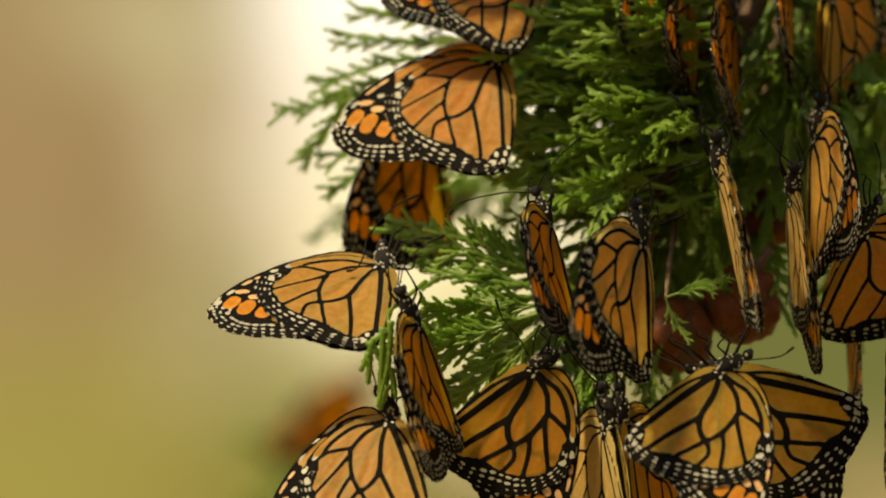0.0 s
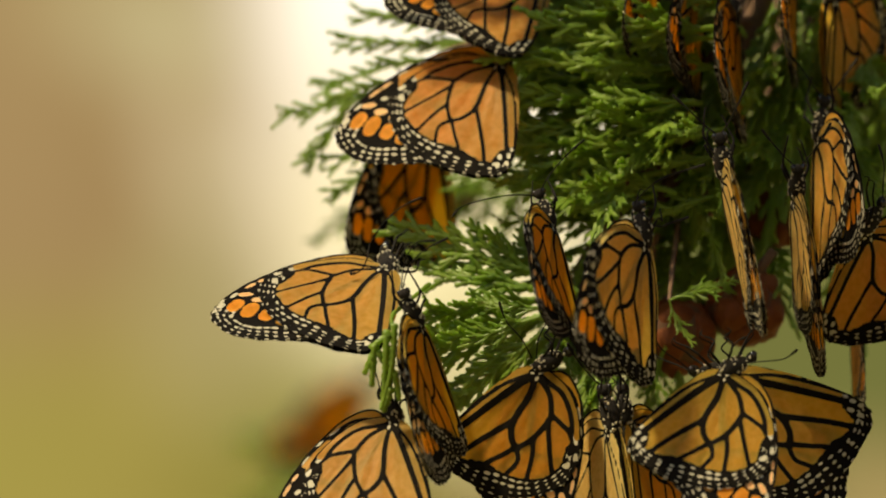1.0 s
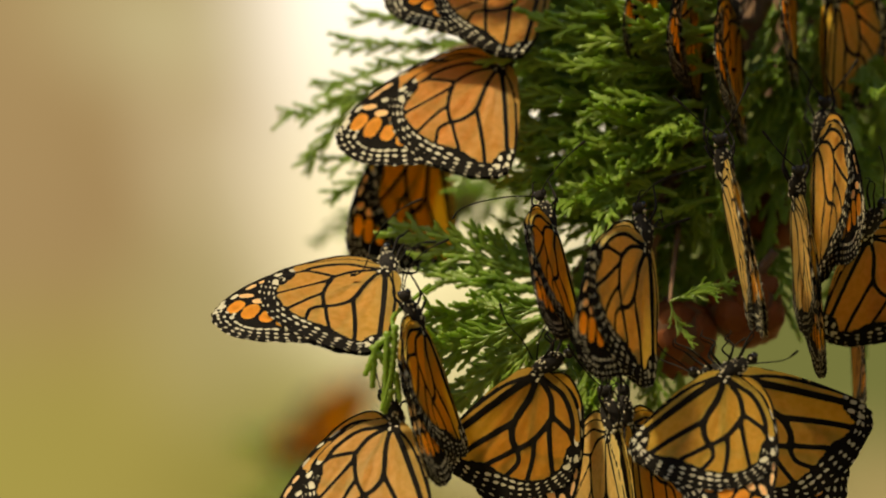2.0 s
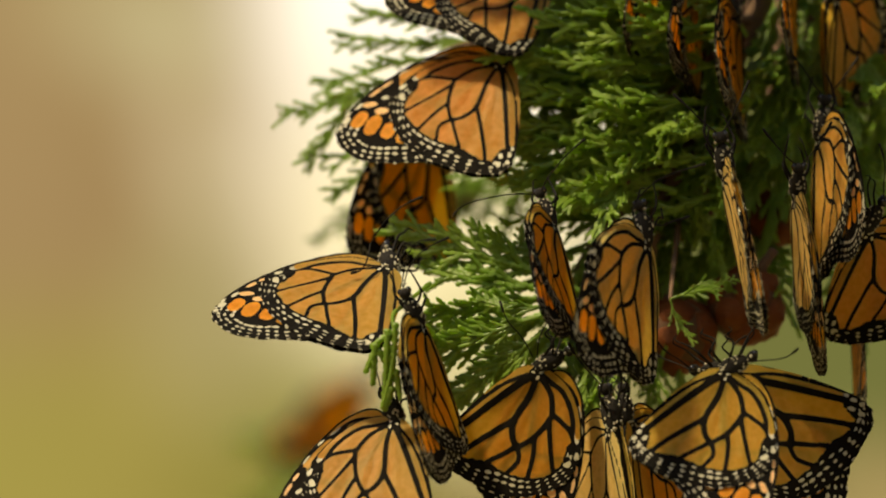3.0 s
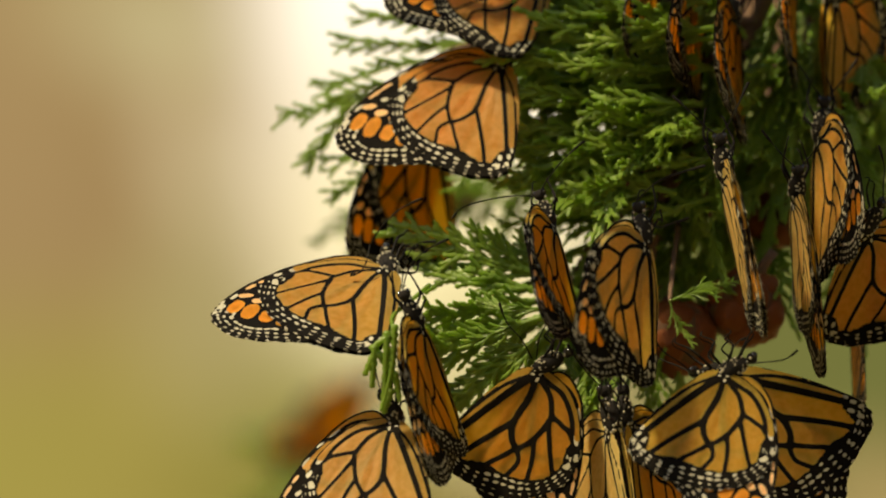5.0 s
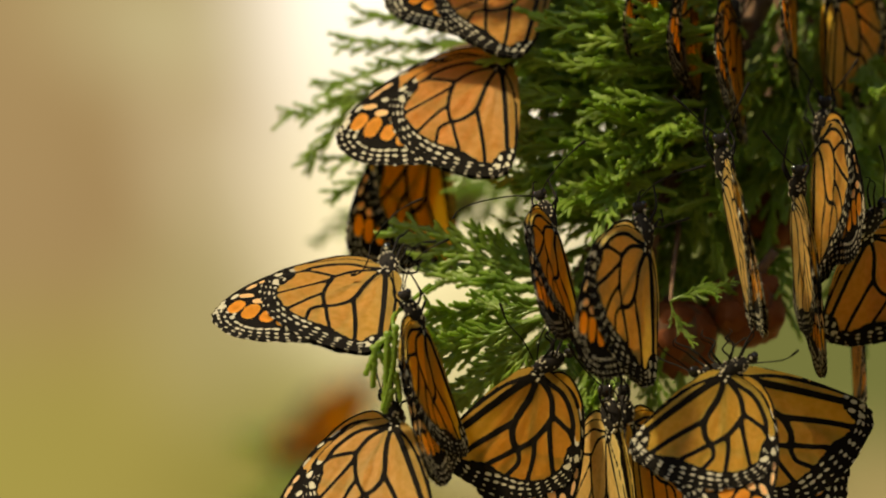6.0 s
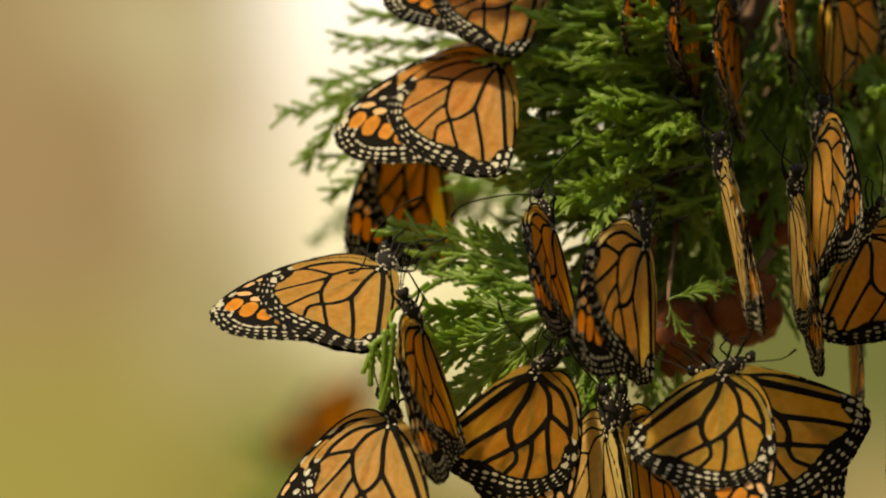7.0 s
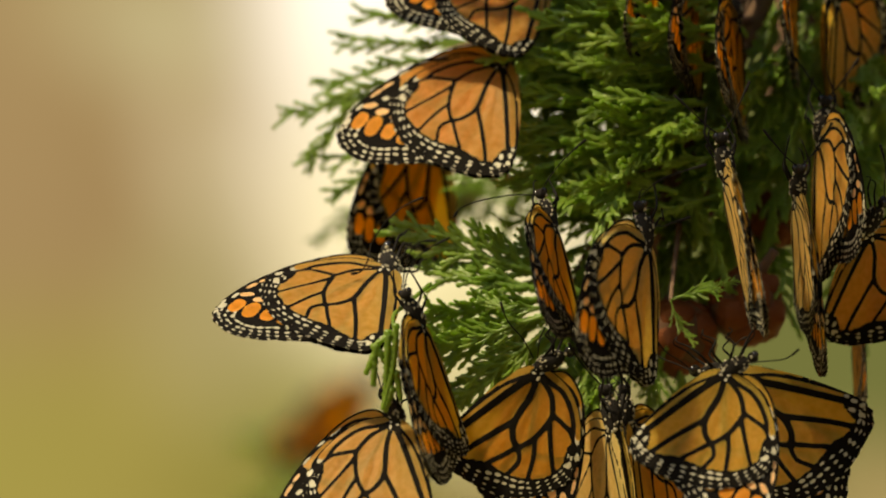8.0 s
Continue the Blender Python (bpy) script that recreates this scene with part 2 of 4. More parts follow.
# ---------------------------------------------------------------- monarch butterfly
# Wings in millimetres: x from the wing root to the forewing tip, y towards the inner margin, z to the side.
HIND = [(-1, -3), (4, -7.4), (10, -9.2), (17, -9.2), (23.5, -7.9), (28, -5.3), (30.9, -1), (32.3, 4.5), (32.3, 10), (30.5, 16.2), (27, 21.8),
        (22.8, 26.6), (18.8, 29.8), (15.2, 30.6), (12.0, 28.8), (8.5, 24.5), (3.8, 17.5), (-0.8, 9), (-3, 3)]
HIND_MARGIN = HIND[4:15]
HIND_VEINS = [
    ([(0, -1), (3, -3.4), (5.8, -5.8), (10, -7.1), (14.5, -7.3), (17.4, -6.7)], 0.5),
    ([(0, 0), (5.5, -2.5), (10.9, -2.1), (12.5, -1.2), (16.6, 3.8), (18.5, 8.8)], 0.55),
    ([(11.2, -2.1), (14.5, -4.7), (17.5, -6.4), (24, -6.7)], 0.5),
    ([(12.6, -1), (19.2, -0.2), (27, 0.3), (31, 0.2)], 0.5),
    ([(16.6, 3.8), (21.5, 5), (27.8, 7.7), (32.2, 9)], 0.5),
    ([(18.4, 8.7), (22.2, 9.3), (25.6, 13.6), (30.7, 16.8)], 0.5),
    ([(18.2, 9), (19.8, 13.5), (21.4, 18.5), (25.8, 24.4)], 0.52),
    ([(0, 0), (5.3, 3.2), (11, 8.4), (15.5, 9.7), (18.5, 8.8)], 0.66),
    ([(11, 8.4), (12.9, 13.7), (16, 21.5), (20.3, 30)], 0.62),
    ([(0, 0.8), (2.2, 6.5), (6, 14.5), (10.3, 23), (14.8, 31.8)], 0.72),
    ([(-0.6, 2), (0.8, 9), (4.4, 17), (9, 25)], 0.34),
]
HIND_ENDS = [(28.6, -4.8), (31, 0.2), (32.3, 9), (30.2, 16.8), (25, 24.4), (19.8, 29.2), (14.8, 30.6)]
# pale marks on the leading edge: centre, half sizes, angle
HIND_WHITES = [(18.9, -7.6, 1.6, 0.62, 4), (23.6, -6.7, 1.2, 0.5, 22), (25.4, -4.2, 1.0, 0.65, 40),
               (11.6, 26.6, 0.5, 0.9, -30), (13.6, 25.6, 0.55, 1.0, -30), (13.2, 28.4, 0.5, 0.8, -20), (15.4, 27.6, 0.5, 0.9, -25), (10.0, 25.2, 0.45, 0.8, -35)]
FORE = [(-0.5, -4), (1.2, -8.4), (7, -10.6), (13, -10.7), (22, -9.0), (30, -6.4), (37, -2.8), (42.5, 1.0), (45.2, 4.5), (45.4, 9), (43.4, 13.6),
        (40, 16.6), (36, 18.6), (31, 20.4), (26, 22.4), (22, 23.5), (12, 15), (2, 5)]
FORE_MARGIN = FORE[7:16]
FORE_VEINS = [
    ([(0, -3), (6, -8.3), (14, -9.3), (24, -7.9), (34, -4)], 0.4),
    ([(0, -2), (4, -5.6), (8, -7.6), (14, -8.6)], 0.35),
    ([(24, -3), (34, 1), (44, 4)], 0.5),
    ([(0, -0.5), (10, 3), (20, 5), (23, 0), (24, -3)], 0.6),
    ([(18, 5), (22, 12), (27, 20)], 0.5),
    ([(0, 0), (8, 7), (21, 22)], 0.45),
]
FORE_ENDS = [(44.2, 2.8), (45.6, 7), (44.6, 11.5), (41.6, 15.4), (37.6, 18), (33.4, 19.6), (28.4, 21.5)]
# patches in the dark tip: centre, half sizes, angle
TIP_ORANGE = [(37.9, 2.3, 3.0, 1.6, 40), (35.5, 5.3, 3.3, 1.75, 43), (32.5, 8.4, 2.7, 1.75, 46), (29.6, 11.6, 2.6, 1.75, 48), (26.8, 14.8, 2.4, 1.75, 50)]
TIP_CREAM = [(33.9, -1.3, 1.8, 0.9, -8), (31.9, 1.7, 1.7, 1.1, -16), (29.4, 4.9, 1.6, 1.1, -20), (31.2, -4.5, 2.1, 0.5, 22), (27.6, -5.9, 1.6, 0.5, 18)]
TIP_WHITES = [(41.0, 1.3, 1.2, 0.75, 35), (36.6, -1.7, 1.5, 0.45, 28), (40.0, -0.4, 1.1, 0.35, 30), (22.6, -8.0, 1.6, 0.4, 12), (12.0, -9.6, 2.1, 0.36, 0),
              (43.2, 3.0, 0.7, 0.5, 40), (29.6, -2.0, 1.0, 0.6, 0), (16.8, -9.4, 1.4, 0.35, 5)]


def inside_distance(x, y, loop):
    """Distance to a closed loop, positive inside."""
    a, b = loop, np.roll(loop, -1, 0)
    near = np.full(x.shape, 1e9)
    odd = np.zeros(x.shape, bool)
    for (ax, ay), (bx, by) in zip(a, b):
        dx, dy = bx - ax, by - ay
        t = np.clip(((x - ax) * dx + (y - ay) * dy) / (dx * dx + dy * dy + 1e-12), 0, 1)
        near = np.minimum(near, np.hypot(x - ax - t * dx, y - ay - t * dy))
        cross = (ay > y) != (by > y)
        if by != ay:
            odd ^= cross & (x < dx * (y - ay) / (by - ay) + ax)
    return np.where(odd, near, -near)


def line_distance(x, y, line):
    near = np.full(x.shape, 1e9)
    for (ax, ay), (bx, by) in zip(line, line[1:]):
        dx, dy = bx - ax, by - ay
        t = np.clip(((x - ax) * dx + (y - ay) * dy) / (dx * dx + dy * dy + 1e-12), 0, 1)
        near = np.minimum(near, np.hypot(x - ax - t * dx, y - ay - t * dy))
    return near


def oval(x, y, cx, cy, a, b, angle):
    c, s = math.cos(radians(angle)), math.sin(radians(angle))
    u, v = (x - cx) * c + (y - cy) * s, -(x - cx) * s + (y - cy) * c
    return (1 - (np.abs(u / a) ** 2.6 + np.abs(v / b) ** 2.6) ** (1 / 2.6)) * min(a, b)


def margin_spots(margin, ends, rng, rows, breadth, pitch):
    """White spots in pairs between vein ends, in rows along the outer margin; a row lies at a share of the border's breadth."""
    curve = spline(margin, 20)
    stops = sorted(int(np.argmin(np.hypot(curve[:, 0] - ex, curve[:, 1] - ey))) for ex, ey in ends)
    stops = [0] + stops + [len(curve) - 1]
    spots = []
    for a, b in zip(stops, stops[1:]):
        if b - a < 3:
            continue
        length = np.hypot(*(curve[b] - curve[a]))
        count = max(1, round(length / pitch))
        for share, long, wide in rows:
            for k in range(count):
                i = int(a + (b - a) * (k + 0.5 + rng.uniform(-0.05, 0.05)) / count)
                i = min(max(i, 1), len(curve) - 2)
                tx, ty = curve[i + 1] - curve[i - 1]
                size = math.hypot(tx, ty) or 1
                tx, ty = tx / size, ty / size
                off = share * breadth(curve[i][1])
                grow = rng.uniform(0.82, 1.12)
                if rng.random() < 0.03:
                    continue
                px, py = curve[i][0] - ty * off, curve[i][1] + tx * off
                slim = min(1.0, breadth(curve[i][1]) / 6.4)
                half = min(long * (0.55 + 0.45 * slim), 0.4 * length / count) * grow
                for s in spots:
                    half = min(half, math.hypot(px - s[0], py - s[1]) - s[2] - 0.3 if abs(s[5] - share) < 0.02 else half)
                if half < 0.25:
                    continue
                spots.append((px, py, half, wide * slim * rng.uniform(0.75, 1.1),
                              math.degrees(math.atan2(ty, tx)) + rng.uniform(-12, 12), share))
    return [s[:5] for s in spots]


def wing_pieces(outline, veins, margin, ends, breadth, pitch, rng, rows, bold, orange=(), cream=(), whites=(), tip_from=None, costa=0.3):
    """Cuts one wing into skin, patch, black and white sheets of triangles, by fields over a fine net."""
    loop = spline(outline, 8, closed=True)
    step = 0.62
    x0, y0, x1, y1 = *loop.min(0), *loop.max(0)
    nx, ny = int((x1 - x0) / step) + 3, int((y1 - y0) / (step * 0.866)) + 3
    gi, gj = np.meshgrid(np.arange(nx), np.arange(ny))
    x = x0 - step + (gi + 0.5 * (gj % 2)) * step
    y = y0 - step + gj * step * 0.866
    seed = rng.uniform(0, 50)
    wob = np.array([[noise.noise((px * 0.9 + seed, py * 0.9, 0)) for px, py in zip(rx, ry)] for rx, ry in zip(x, y)])
    edge = inside_distance(x, y, loop)
    curve = spline(margin, 20)
    far = line_distance(x, y, curve)
    edge = np.where(far < 2, edge - 0.2 * (1 + np.sin(2.1 * (x + y * 0.7) + seed)), edge)
    band = np.array([[breadth(py) for py in row] for row in y])
    fields = [far - band + 0.45 * wob]
    fields.append(np.abs(edge) - np.where(y < -2, costa, 0.17))
    for line, half in veins:
        path = spline(line, 6)
        reach = np.hypot(x, y)
        fields.append(line_distance(x, y, path) - half * bold * (1.12 - 0.006 * reach) * np.minimum(1.0, 0.8 + reach / 40) + 0.1 * wob)
    fields.append(np.hypot(x + 0.3, y - 0.2) - 1.9 + 0.3 * wob)
    k = 6.0
    black = np.log(sum(np.exp(np.clip(-k * f, -60, 60)) for f in fields)) / k
    if tip_from:
        black = np.maximum(black, x - tip_from - 0.28 * y - 0.6 * wob)
    warm, pale = np.full(x.shape, -9.0), np.full(x.shape, -9.0)
    for p in orange:
        warm = np.maximum(warm, oval(x, y, *p))
    for p in cream:
        pale = np.maximum(pale, oval(x, y, *p))
    patch = np.maximum(warm, pale)
    black = np.where(patch > -0.6, -patch + 0.15 * wob, black)
    spots = margin_spots(margin, ends, rng, rows, breadth, pitch) + list(whites)
    spots += [(0.9, 0.1, 0.75, 0.4, 40), (-0.5, -1.2, 0.7, 0.4, 70), (-0.8, 1.0, 0.6, 0.35, 110)]
    white = np.full(x.shape, -1e3)
    for s in spots:
        white = np.maximum(white, oval(x, y, *s))
    white += 0.1 * wob
    data = np.stack([x, y, edge, black, white, warm, pale], -1)

    def cut(poly, field):
        keep, rest = [], []
        for a, b in zip(poly, poly[1:] + poly[:1]):
            fa, fb = a[field], b[field]
            (keep if fa >= 0 else rest).append(a)
            if (fa >= 0) != (fb >= 0):
                mid = a + (b - a) * (fa / (fa - fb))
                keep.append(mid)
                rest.append(mid)
        return keep, rest

    sheets = {"skin": [], "orange": [], "cream": [], "black": [], "white": []}
    for j in range(ny - 1):
        for i in range(nx - 1):
            a, b, c, d = data[j, i], data[j, i + 1], data[j + 1, i], data[j + 1, i + 1]
            for tri in (((a, b, d), (a, d, c)) if j % 2 else ((a, b, c), (b, d, c))):
                if max(t[2] for t in tri) <= 0:
                    continue
                poly = list(tri)
                if min(t[2] for t in tri) < 0:
                    poly, _ = cut(poly, 2)
                if len(poly) < 3:
                    continue
                dark, skin = cut(poly, 3)
                if len(skin) > 2:
                    mid = sum(skin) / len(skin)
                    sheets["orange" if mid[5] > -0.3 else "cream" if mid[6] > -0.3 else "skin"].append(skin)
                if len(dark) > 2:
                    pale, dark = cut(dark, 4)
                    if len(pale) > 2:
                        sheets["white"].append(pale)
                    if len(dark) > 2:
                        sheets["black"].append(dark)
    return sheets


def wing_mesh(name, polys, material, side, lift, camber, thick=0.0):
    """One sheet, bent and in metres; with a thickness, closed all round."""
    ids, verts, faces, flush = {}, [], [], []

    def height(px, py):
        ray = math.atan2(py + 6, px + 6)
        fold = 0.12 * min(math.hypot(px, py) / 14, 1.3)
        pleat = fold * (math.sin(ray * 31) + 0.6 * math.sin(ray * 53 + 1.0)) * 0.6 + 0.22 * noise.noise((px * 0.16, py * 0.16, 3.0))
        return lift + camber * ((px / 34) ** 2 * 1.6 + ((py - 8) / 30) ** 2) + pleat + 1.1 * math.exp(-((px - 0.35 * py + 1) / 4.5) ** 2 - ((py - 6) / 11) ** 2)

    for poly in polys:
        face = []
        for v in poly:
            key = (round(v[0], 3), round(v[1], 3))
            if key not in ids:
                ids[key] = len(verts)
                verts.append((v[0] * MM, v[1] * MM, side * height(v[0], v[1]) * MM))
                if not thick:
                    flush.append(v[3])
            if ids[key] not in face:
                face.append(ids[key])
        if len(face) > 2:
            faces.append(face if side > 0 else face[::-1])
    if thick:
        n = len(verts)
        sides = defaultdict(int)
        for f in faces:
            for a, b in zip(f, f[1:] + f[:1]):
                sides[(a, b)] += 1
        rim = [(a, b) for (a, b) in sides if (b, a) not in sides]
        low = [(x, y, z - side * thick * MM) for x, y, z in verts]
        verts = [(x, y, z + side * thick * MM) for x, y, z in verts] + low
        faces = faces + [[i + n for i in f[::-1]] for f in faces] + [[b, a, a + n, b + n] for a, b in rim]
    me = bpy.data.meshes.new(name)
    me.from_pydata(verts, [], faces)
    me.materials.append(material)
    if flush:
        attr = me.attributes.new("vein_flush", "FLOAT", "POINT")
        attr.data.foreach_set("value", [math.exp(-max(0.0, -flush[i]) / 0.75) for i in range(len(verts))])
        for p in me.polygons:
            p.use_smooth = True
    return me


def hind_border(y):
    """Breadth of the black border, widest before the inner corner."""
    return 4.3 + 2.8 * min(max((y - 2) / 14, 0), 1) - 2.3 * min(max((y - 19) / 5, 0), 1)


def build_butterfly(seed, spread, camber, reach, tuck, bold, skin_of_wing):
    """A monarch with its wings folded over its back; reach bends its feelers and legs, tuck draws the forewings in, bold thickens the veins."""
    rng = random.Random(seed)
    whole = new("monarch_butterfly")
    hind = wing_pieces(HIND, HIND_VEINS, HIND_MARGIN, HIND_ENDS, hind_border, 2.9, rng,
                       [(0.05, 0.85, 0.32), (0.29, 0.6, 0.32), (0.54, 0.86, 0.43), (0.79, 0.95, 0.46)], bold, whites=HIND_WHITES)
    fore = wing_pieces(FORE, FORE_VEINS, FORE_MARGIN, FORE_ENDS, lambda y: 5.6, 2.5, rng,
                       [(0.05, 0.65, 0.32), (0.30, 0.62, 0.42), (0.57, 0.72, 0.50), (0.88, 0.85, 0.55)], bold, TIP_ORANGE, TIP_CREAM, TIP_WHITES, 26.0, 0.5)
    for side in (1, -1):
        for name, sheets, lift in (("hindwing", hind, 0.5), ("forewing", fore, 0.08)):
            wing = attach(name, wing_mesh(name, sheets["skin"], skin_of_wing, side, lift, camber), whole)
            drawn = tuck if name == "forewing" else 0
            wing.matrix_local = Matrix.Rotation(radians(-side * spread), 4, "Y") @ Matrix.Rotation(radians(drawn), 4, "Z")
            attach("venation", wing_mesh("venation", sheets["black"], BLACK, side, lift, camber, 0.07), wing,
                   "black veins and border")
            edging = attach("white_edging", wing_mesh("white_edging", sheets["white"], WHITE, side, lift, camber, 0.09), wing,
                   "white border spots")
            tagged(edging, kind="stuff")
            if name == "forewing":
                attach("tip_patch", wing_mesh("tip_patch", sheets["orange"], TIP, side, lift, camber), wing, "bright orange patches in the black wing tip")
                attach("pale_patch", wing_mesh("pale_patch", sheets["cream"], CREAM, side, lift, camber), wing, "pale peach patches near the wing tip")
    lean = Matrix.Rotation(radians(72), 3, "Z")
    bm = bmesh.new()
    ball(bm, Vector((-3.0, -3.2, 0)) * MM, [r * MM for r in (5.0, 2.6, 2.4)], lean, 10, 14)
    thorax = part("thorax", bm, FUR, whole, "black thorax with white dots")
    bm = bmesh.new()
    for k in range(60):
        a, b = rng.uniform(0.5, 2.6), rng.uniform(0, 2 * math.pi)
        p = Vector((5.0 * math.cos(a), 2.6 * math.sin(a) * math.cos(b), 2.4 * math.sin(a) * math.sin(b)))
        r = rng.uniform(0.15, 0.34)
        ball(bm, (Vector((-3.0, -3.2, 0)) + lean @ p) * MM, (r * MM * 1.3, r * MM, r * MM), lean, 5, 7)
    part("thorax_dots", bm, WHITE, thorax, "white dots")
    bm = bmesh.new()
    path = [(-1.4, 0.5, 0), (0.8, 5, 0), (2.6, 9, 0), (4.2, 13, 0), (5.4, 17, 0), (6.0, 19, 0)]
    tube(bm, [Vector(p) * MM for p in path], [r * MM for r in (1.4, 1.4, 1.3, 1.1, 0.8, 0.3)], 10)
    part("abdomen", bm, FUR, whole)
    bm = bmesh.new()
    ball(bm, Vector((-4.9, -9.2, 0)) * MM, [r * MM for r in (1.5, 1.5, 1.7)])
    head = part("head", bm, FUR, whole)
    for side in (1, -1):
        bm = bmesh.new()
        ball(bm, Vector((-5.2, -9.7, side * 1.2)) * MM, [r * MM for r in (1.0, 1.0, 0.75)])
        part("eye", bm, EYE, head, "glossy black eye")
        bm = bmesh.new()
        ball(bm, Vector((-4.4, -8.4, side * 1.4)) * MM, [r * MM for r in (0.5, 0.4, 0.4)], None, 5, 7)
        part("head_dot", bm, WHITE, head, "white dot")
        for k, (yy, foot) in enumerate(((-5, -9), (-2.5, -3))):
            bm = bmesh.new()
            bend = rng.uniform(-1.5, 1.5)
            line = spline([(-4.5, yy, side * 1.5), (-7 - reach, yy - 2.5 + bend, side * 3.4), (-9.5 - reach, foot - 0.5 + bend, side * 2.8), (-11.5 - reach, foot - 3 + bend, side * 2), (-13 - reach, foot - 2.5 + bend, side * 1.4)], 3)
            tube(bm, [Vector(p) * MM for p in line], [MM * (0.4 - 0.28 * i / 12) for i in range(13)], 6)
            part("leg", bm, LIMB, whole)
    return whole


MODELS = {}
MOVERS = []
# seed, spread, camber, reach, tuck, boldness, skin
KINDS = dict(
    held_out=(3, 0.3, -0.1, 0.4, 0, 0.86, WING),
    upper=(41, 0.3, -0.1, 0.8, -8.4, 0.8, FRESH),
    top=(43, 0.3, -0.1, 0.6, -8.7, 0.85, FRESH),
    low=(7, 0.3, -0.1, 0.4, -6, 1.0, WING),
    golden=(11, 0.3, -0.1, 1.2, 0, 1.18, GOLD),
    deep=(13, 0.3, -0.1, 1.2, 0, 1.3, ORANGE),
    turned=(29, 0.4, -0.1, -0.5, 7, 0.8, ORANGE),
    narrow=(35, 1.1, -0.1, -0.5, 7, 0.85, ORANGE),
    tall=(33, 0.4, -0.1, -0.5, 6, 0.9, LIT_TAN),
    rear=(31, 0.4, -0.1, 0.2, -2, 0.9, ORANGE),
    lit_pale=(53, 1.6, -0.3, 0.2, 2, 0.6, LIT_PALE))


def butterfly(kind, at, size, label, feelers=None):
    """One monarch; feelers are given in millimetres from the bough's middle, or spring up evenly from the head."""
    if kind in MODELS:
        ob = copy_thing(MODELS[kind], at)
        for child in [c for c in ob.children if c.name.startswith("antenna")]:
            bpy.data.objects.remove(child)
    else:
        ob = MODELS[kind] = build_butterfly(*KINDS[kind])
        ob.matrix_basis = at
    ob.scale = (size, size, size)
    tagged(ob, label, "butterfly", "monarchs on the bough")
    back = (at @ Matrix.Scale(size, 4)).inverted()
    reach = KINDS[kind][3]
    for k, side in enumerate((1, -1)):
        if feelers:
            line = [back @ (MID + Vector(p) * MM) for p in spline(feelers[k], 6)]
        else:
            line = [Vector(p) * MM for p in spline([(-5.4, -10.3, side * 0.6), (-6.5 - reach, -12.5, side * 3.0), (-8.5 - 2 * reach, -16, side * 6),
                                                    (-12 - 3 * reach, -18.5, side * 9)], 5)]
        bm = bmesh.new()
        tube(bm, line, [MM * (0.19 if i < len(line) - 4 else 0.36) for i in range(len(line))], 6)
        part("antenna", bm, LIMB, ob, "thin black feeler with a clubbed end")
    MOVERS.append((ob, at))
    return ob


butterfly("top", pose(0.0244, 0.052, 1.6669, -40.1, 6.4, -164.2), 0.889,
          "orange monarch with folded wings, hanging above a lower one")
butterfly("upper", pose(0.0144, 0.040, 1.6451, -46.4, 23.7, -163.5), 1.011,
          "tan-orange monarch with folded wings clinging to cypress needles")
butterfly("held_out", pose(-0.0148, 0.008, 1.5936, -30.9, 9.6, -158.5), 1.062,
          "pale tan monarch with folded wings, held out sideways",
          ([(-17.4, 8, 1.3), (-14.9, 5, 5.5), (-10.1, 5, 10.0), (-4.8, 5, 12.5)],
           [(-17.8, 6, 1.0), (-18.5, 3, -2.9), (-20.2, 3, -5.8), (-22.7, 3, -6.5)]))
butterfly("rear", pose(-0.0029, 0.080, 1.6263, -79.5, 31.9, -127.0), 0.974,
          "shaded dark orange monarch hanging behind the bough")
butterfly("narrow", pose(-0.0056, -0.022, 1.5797, -66.9, 40.7, -93.5), 0.931,
          "narrow turned monarch, orange wings hanging head up",
          ([(-9.4, -22, -9.8), (-7.9, -25, -4.6), (-3.9, -25, -0.4), (1.7, -25, 2.4)],
           [(-9.8, -21, -9.8), (-9.0, -24, -4.0), (-6.4, -24, 1.0), (-1.4, -24, 1.8)]))
butterfly("low", pose(-0.0120, -0.018, 1.5559, -47.7, 41.9, -163.4), 0.952,
          "large tan monarch, folded wings hanging from a thin sprig")
butterfly("deep", pose(0.0239, 0.000, 1.5684, -105.2, 79.8, -26.4), 0.917,
          "deep orange monarch, folded wings hanging from the low spray",
          ([(22.5, 0, -27.3), (19.9, -3, -22.5), (16.2, -3, -18.3), (14.3, -3, -13.3)],
           [(23.5, 0, -27.3), (24.1, -3, -22.5), (25.8, -3, -18.9), (27.4, -3, -15.5)]))
butterfly("turned", pose(0.0267, -0.008, 1.6046, -70.1, 15.7, -99.8), 0.905,
          "small turned monarch with rusty orange folded wings",
          ([(22.9, -8, 13.0), (16.9, -11, 13.0), (9.2, -11, 11.6), (4.7, -11, 9.9), (2.6, -11, 7.4)],
           [(24.3, -6, 13.5), (26.2, -9, 17.2), (30.2, -9, 22.2), (35.2, -9, 26.7)]))
butterfly("tall", pose(0.0490, -0.022, 1.6000, -80.7, 18.7, -118.1), 1.000,
          "tall turned monarch with yellowish folded wings",
          ([(47.1, -22, 10.9), (52.1, -25, 15.9), (57.6, -25, 18.4), (64.6, -25, 20.4)],
           [(48.5, -20, 9.6), (52.8, -23, 5.4), (56.3, -23, 6.2), (60.7, -23, 7.6)]))
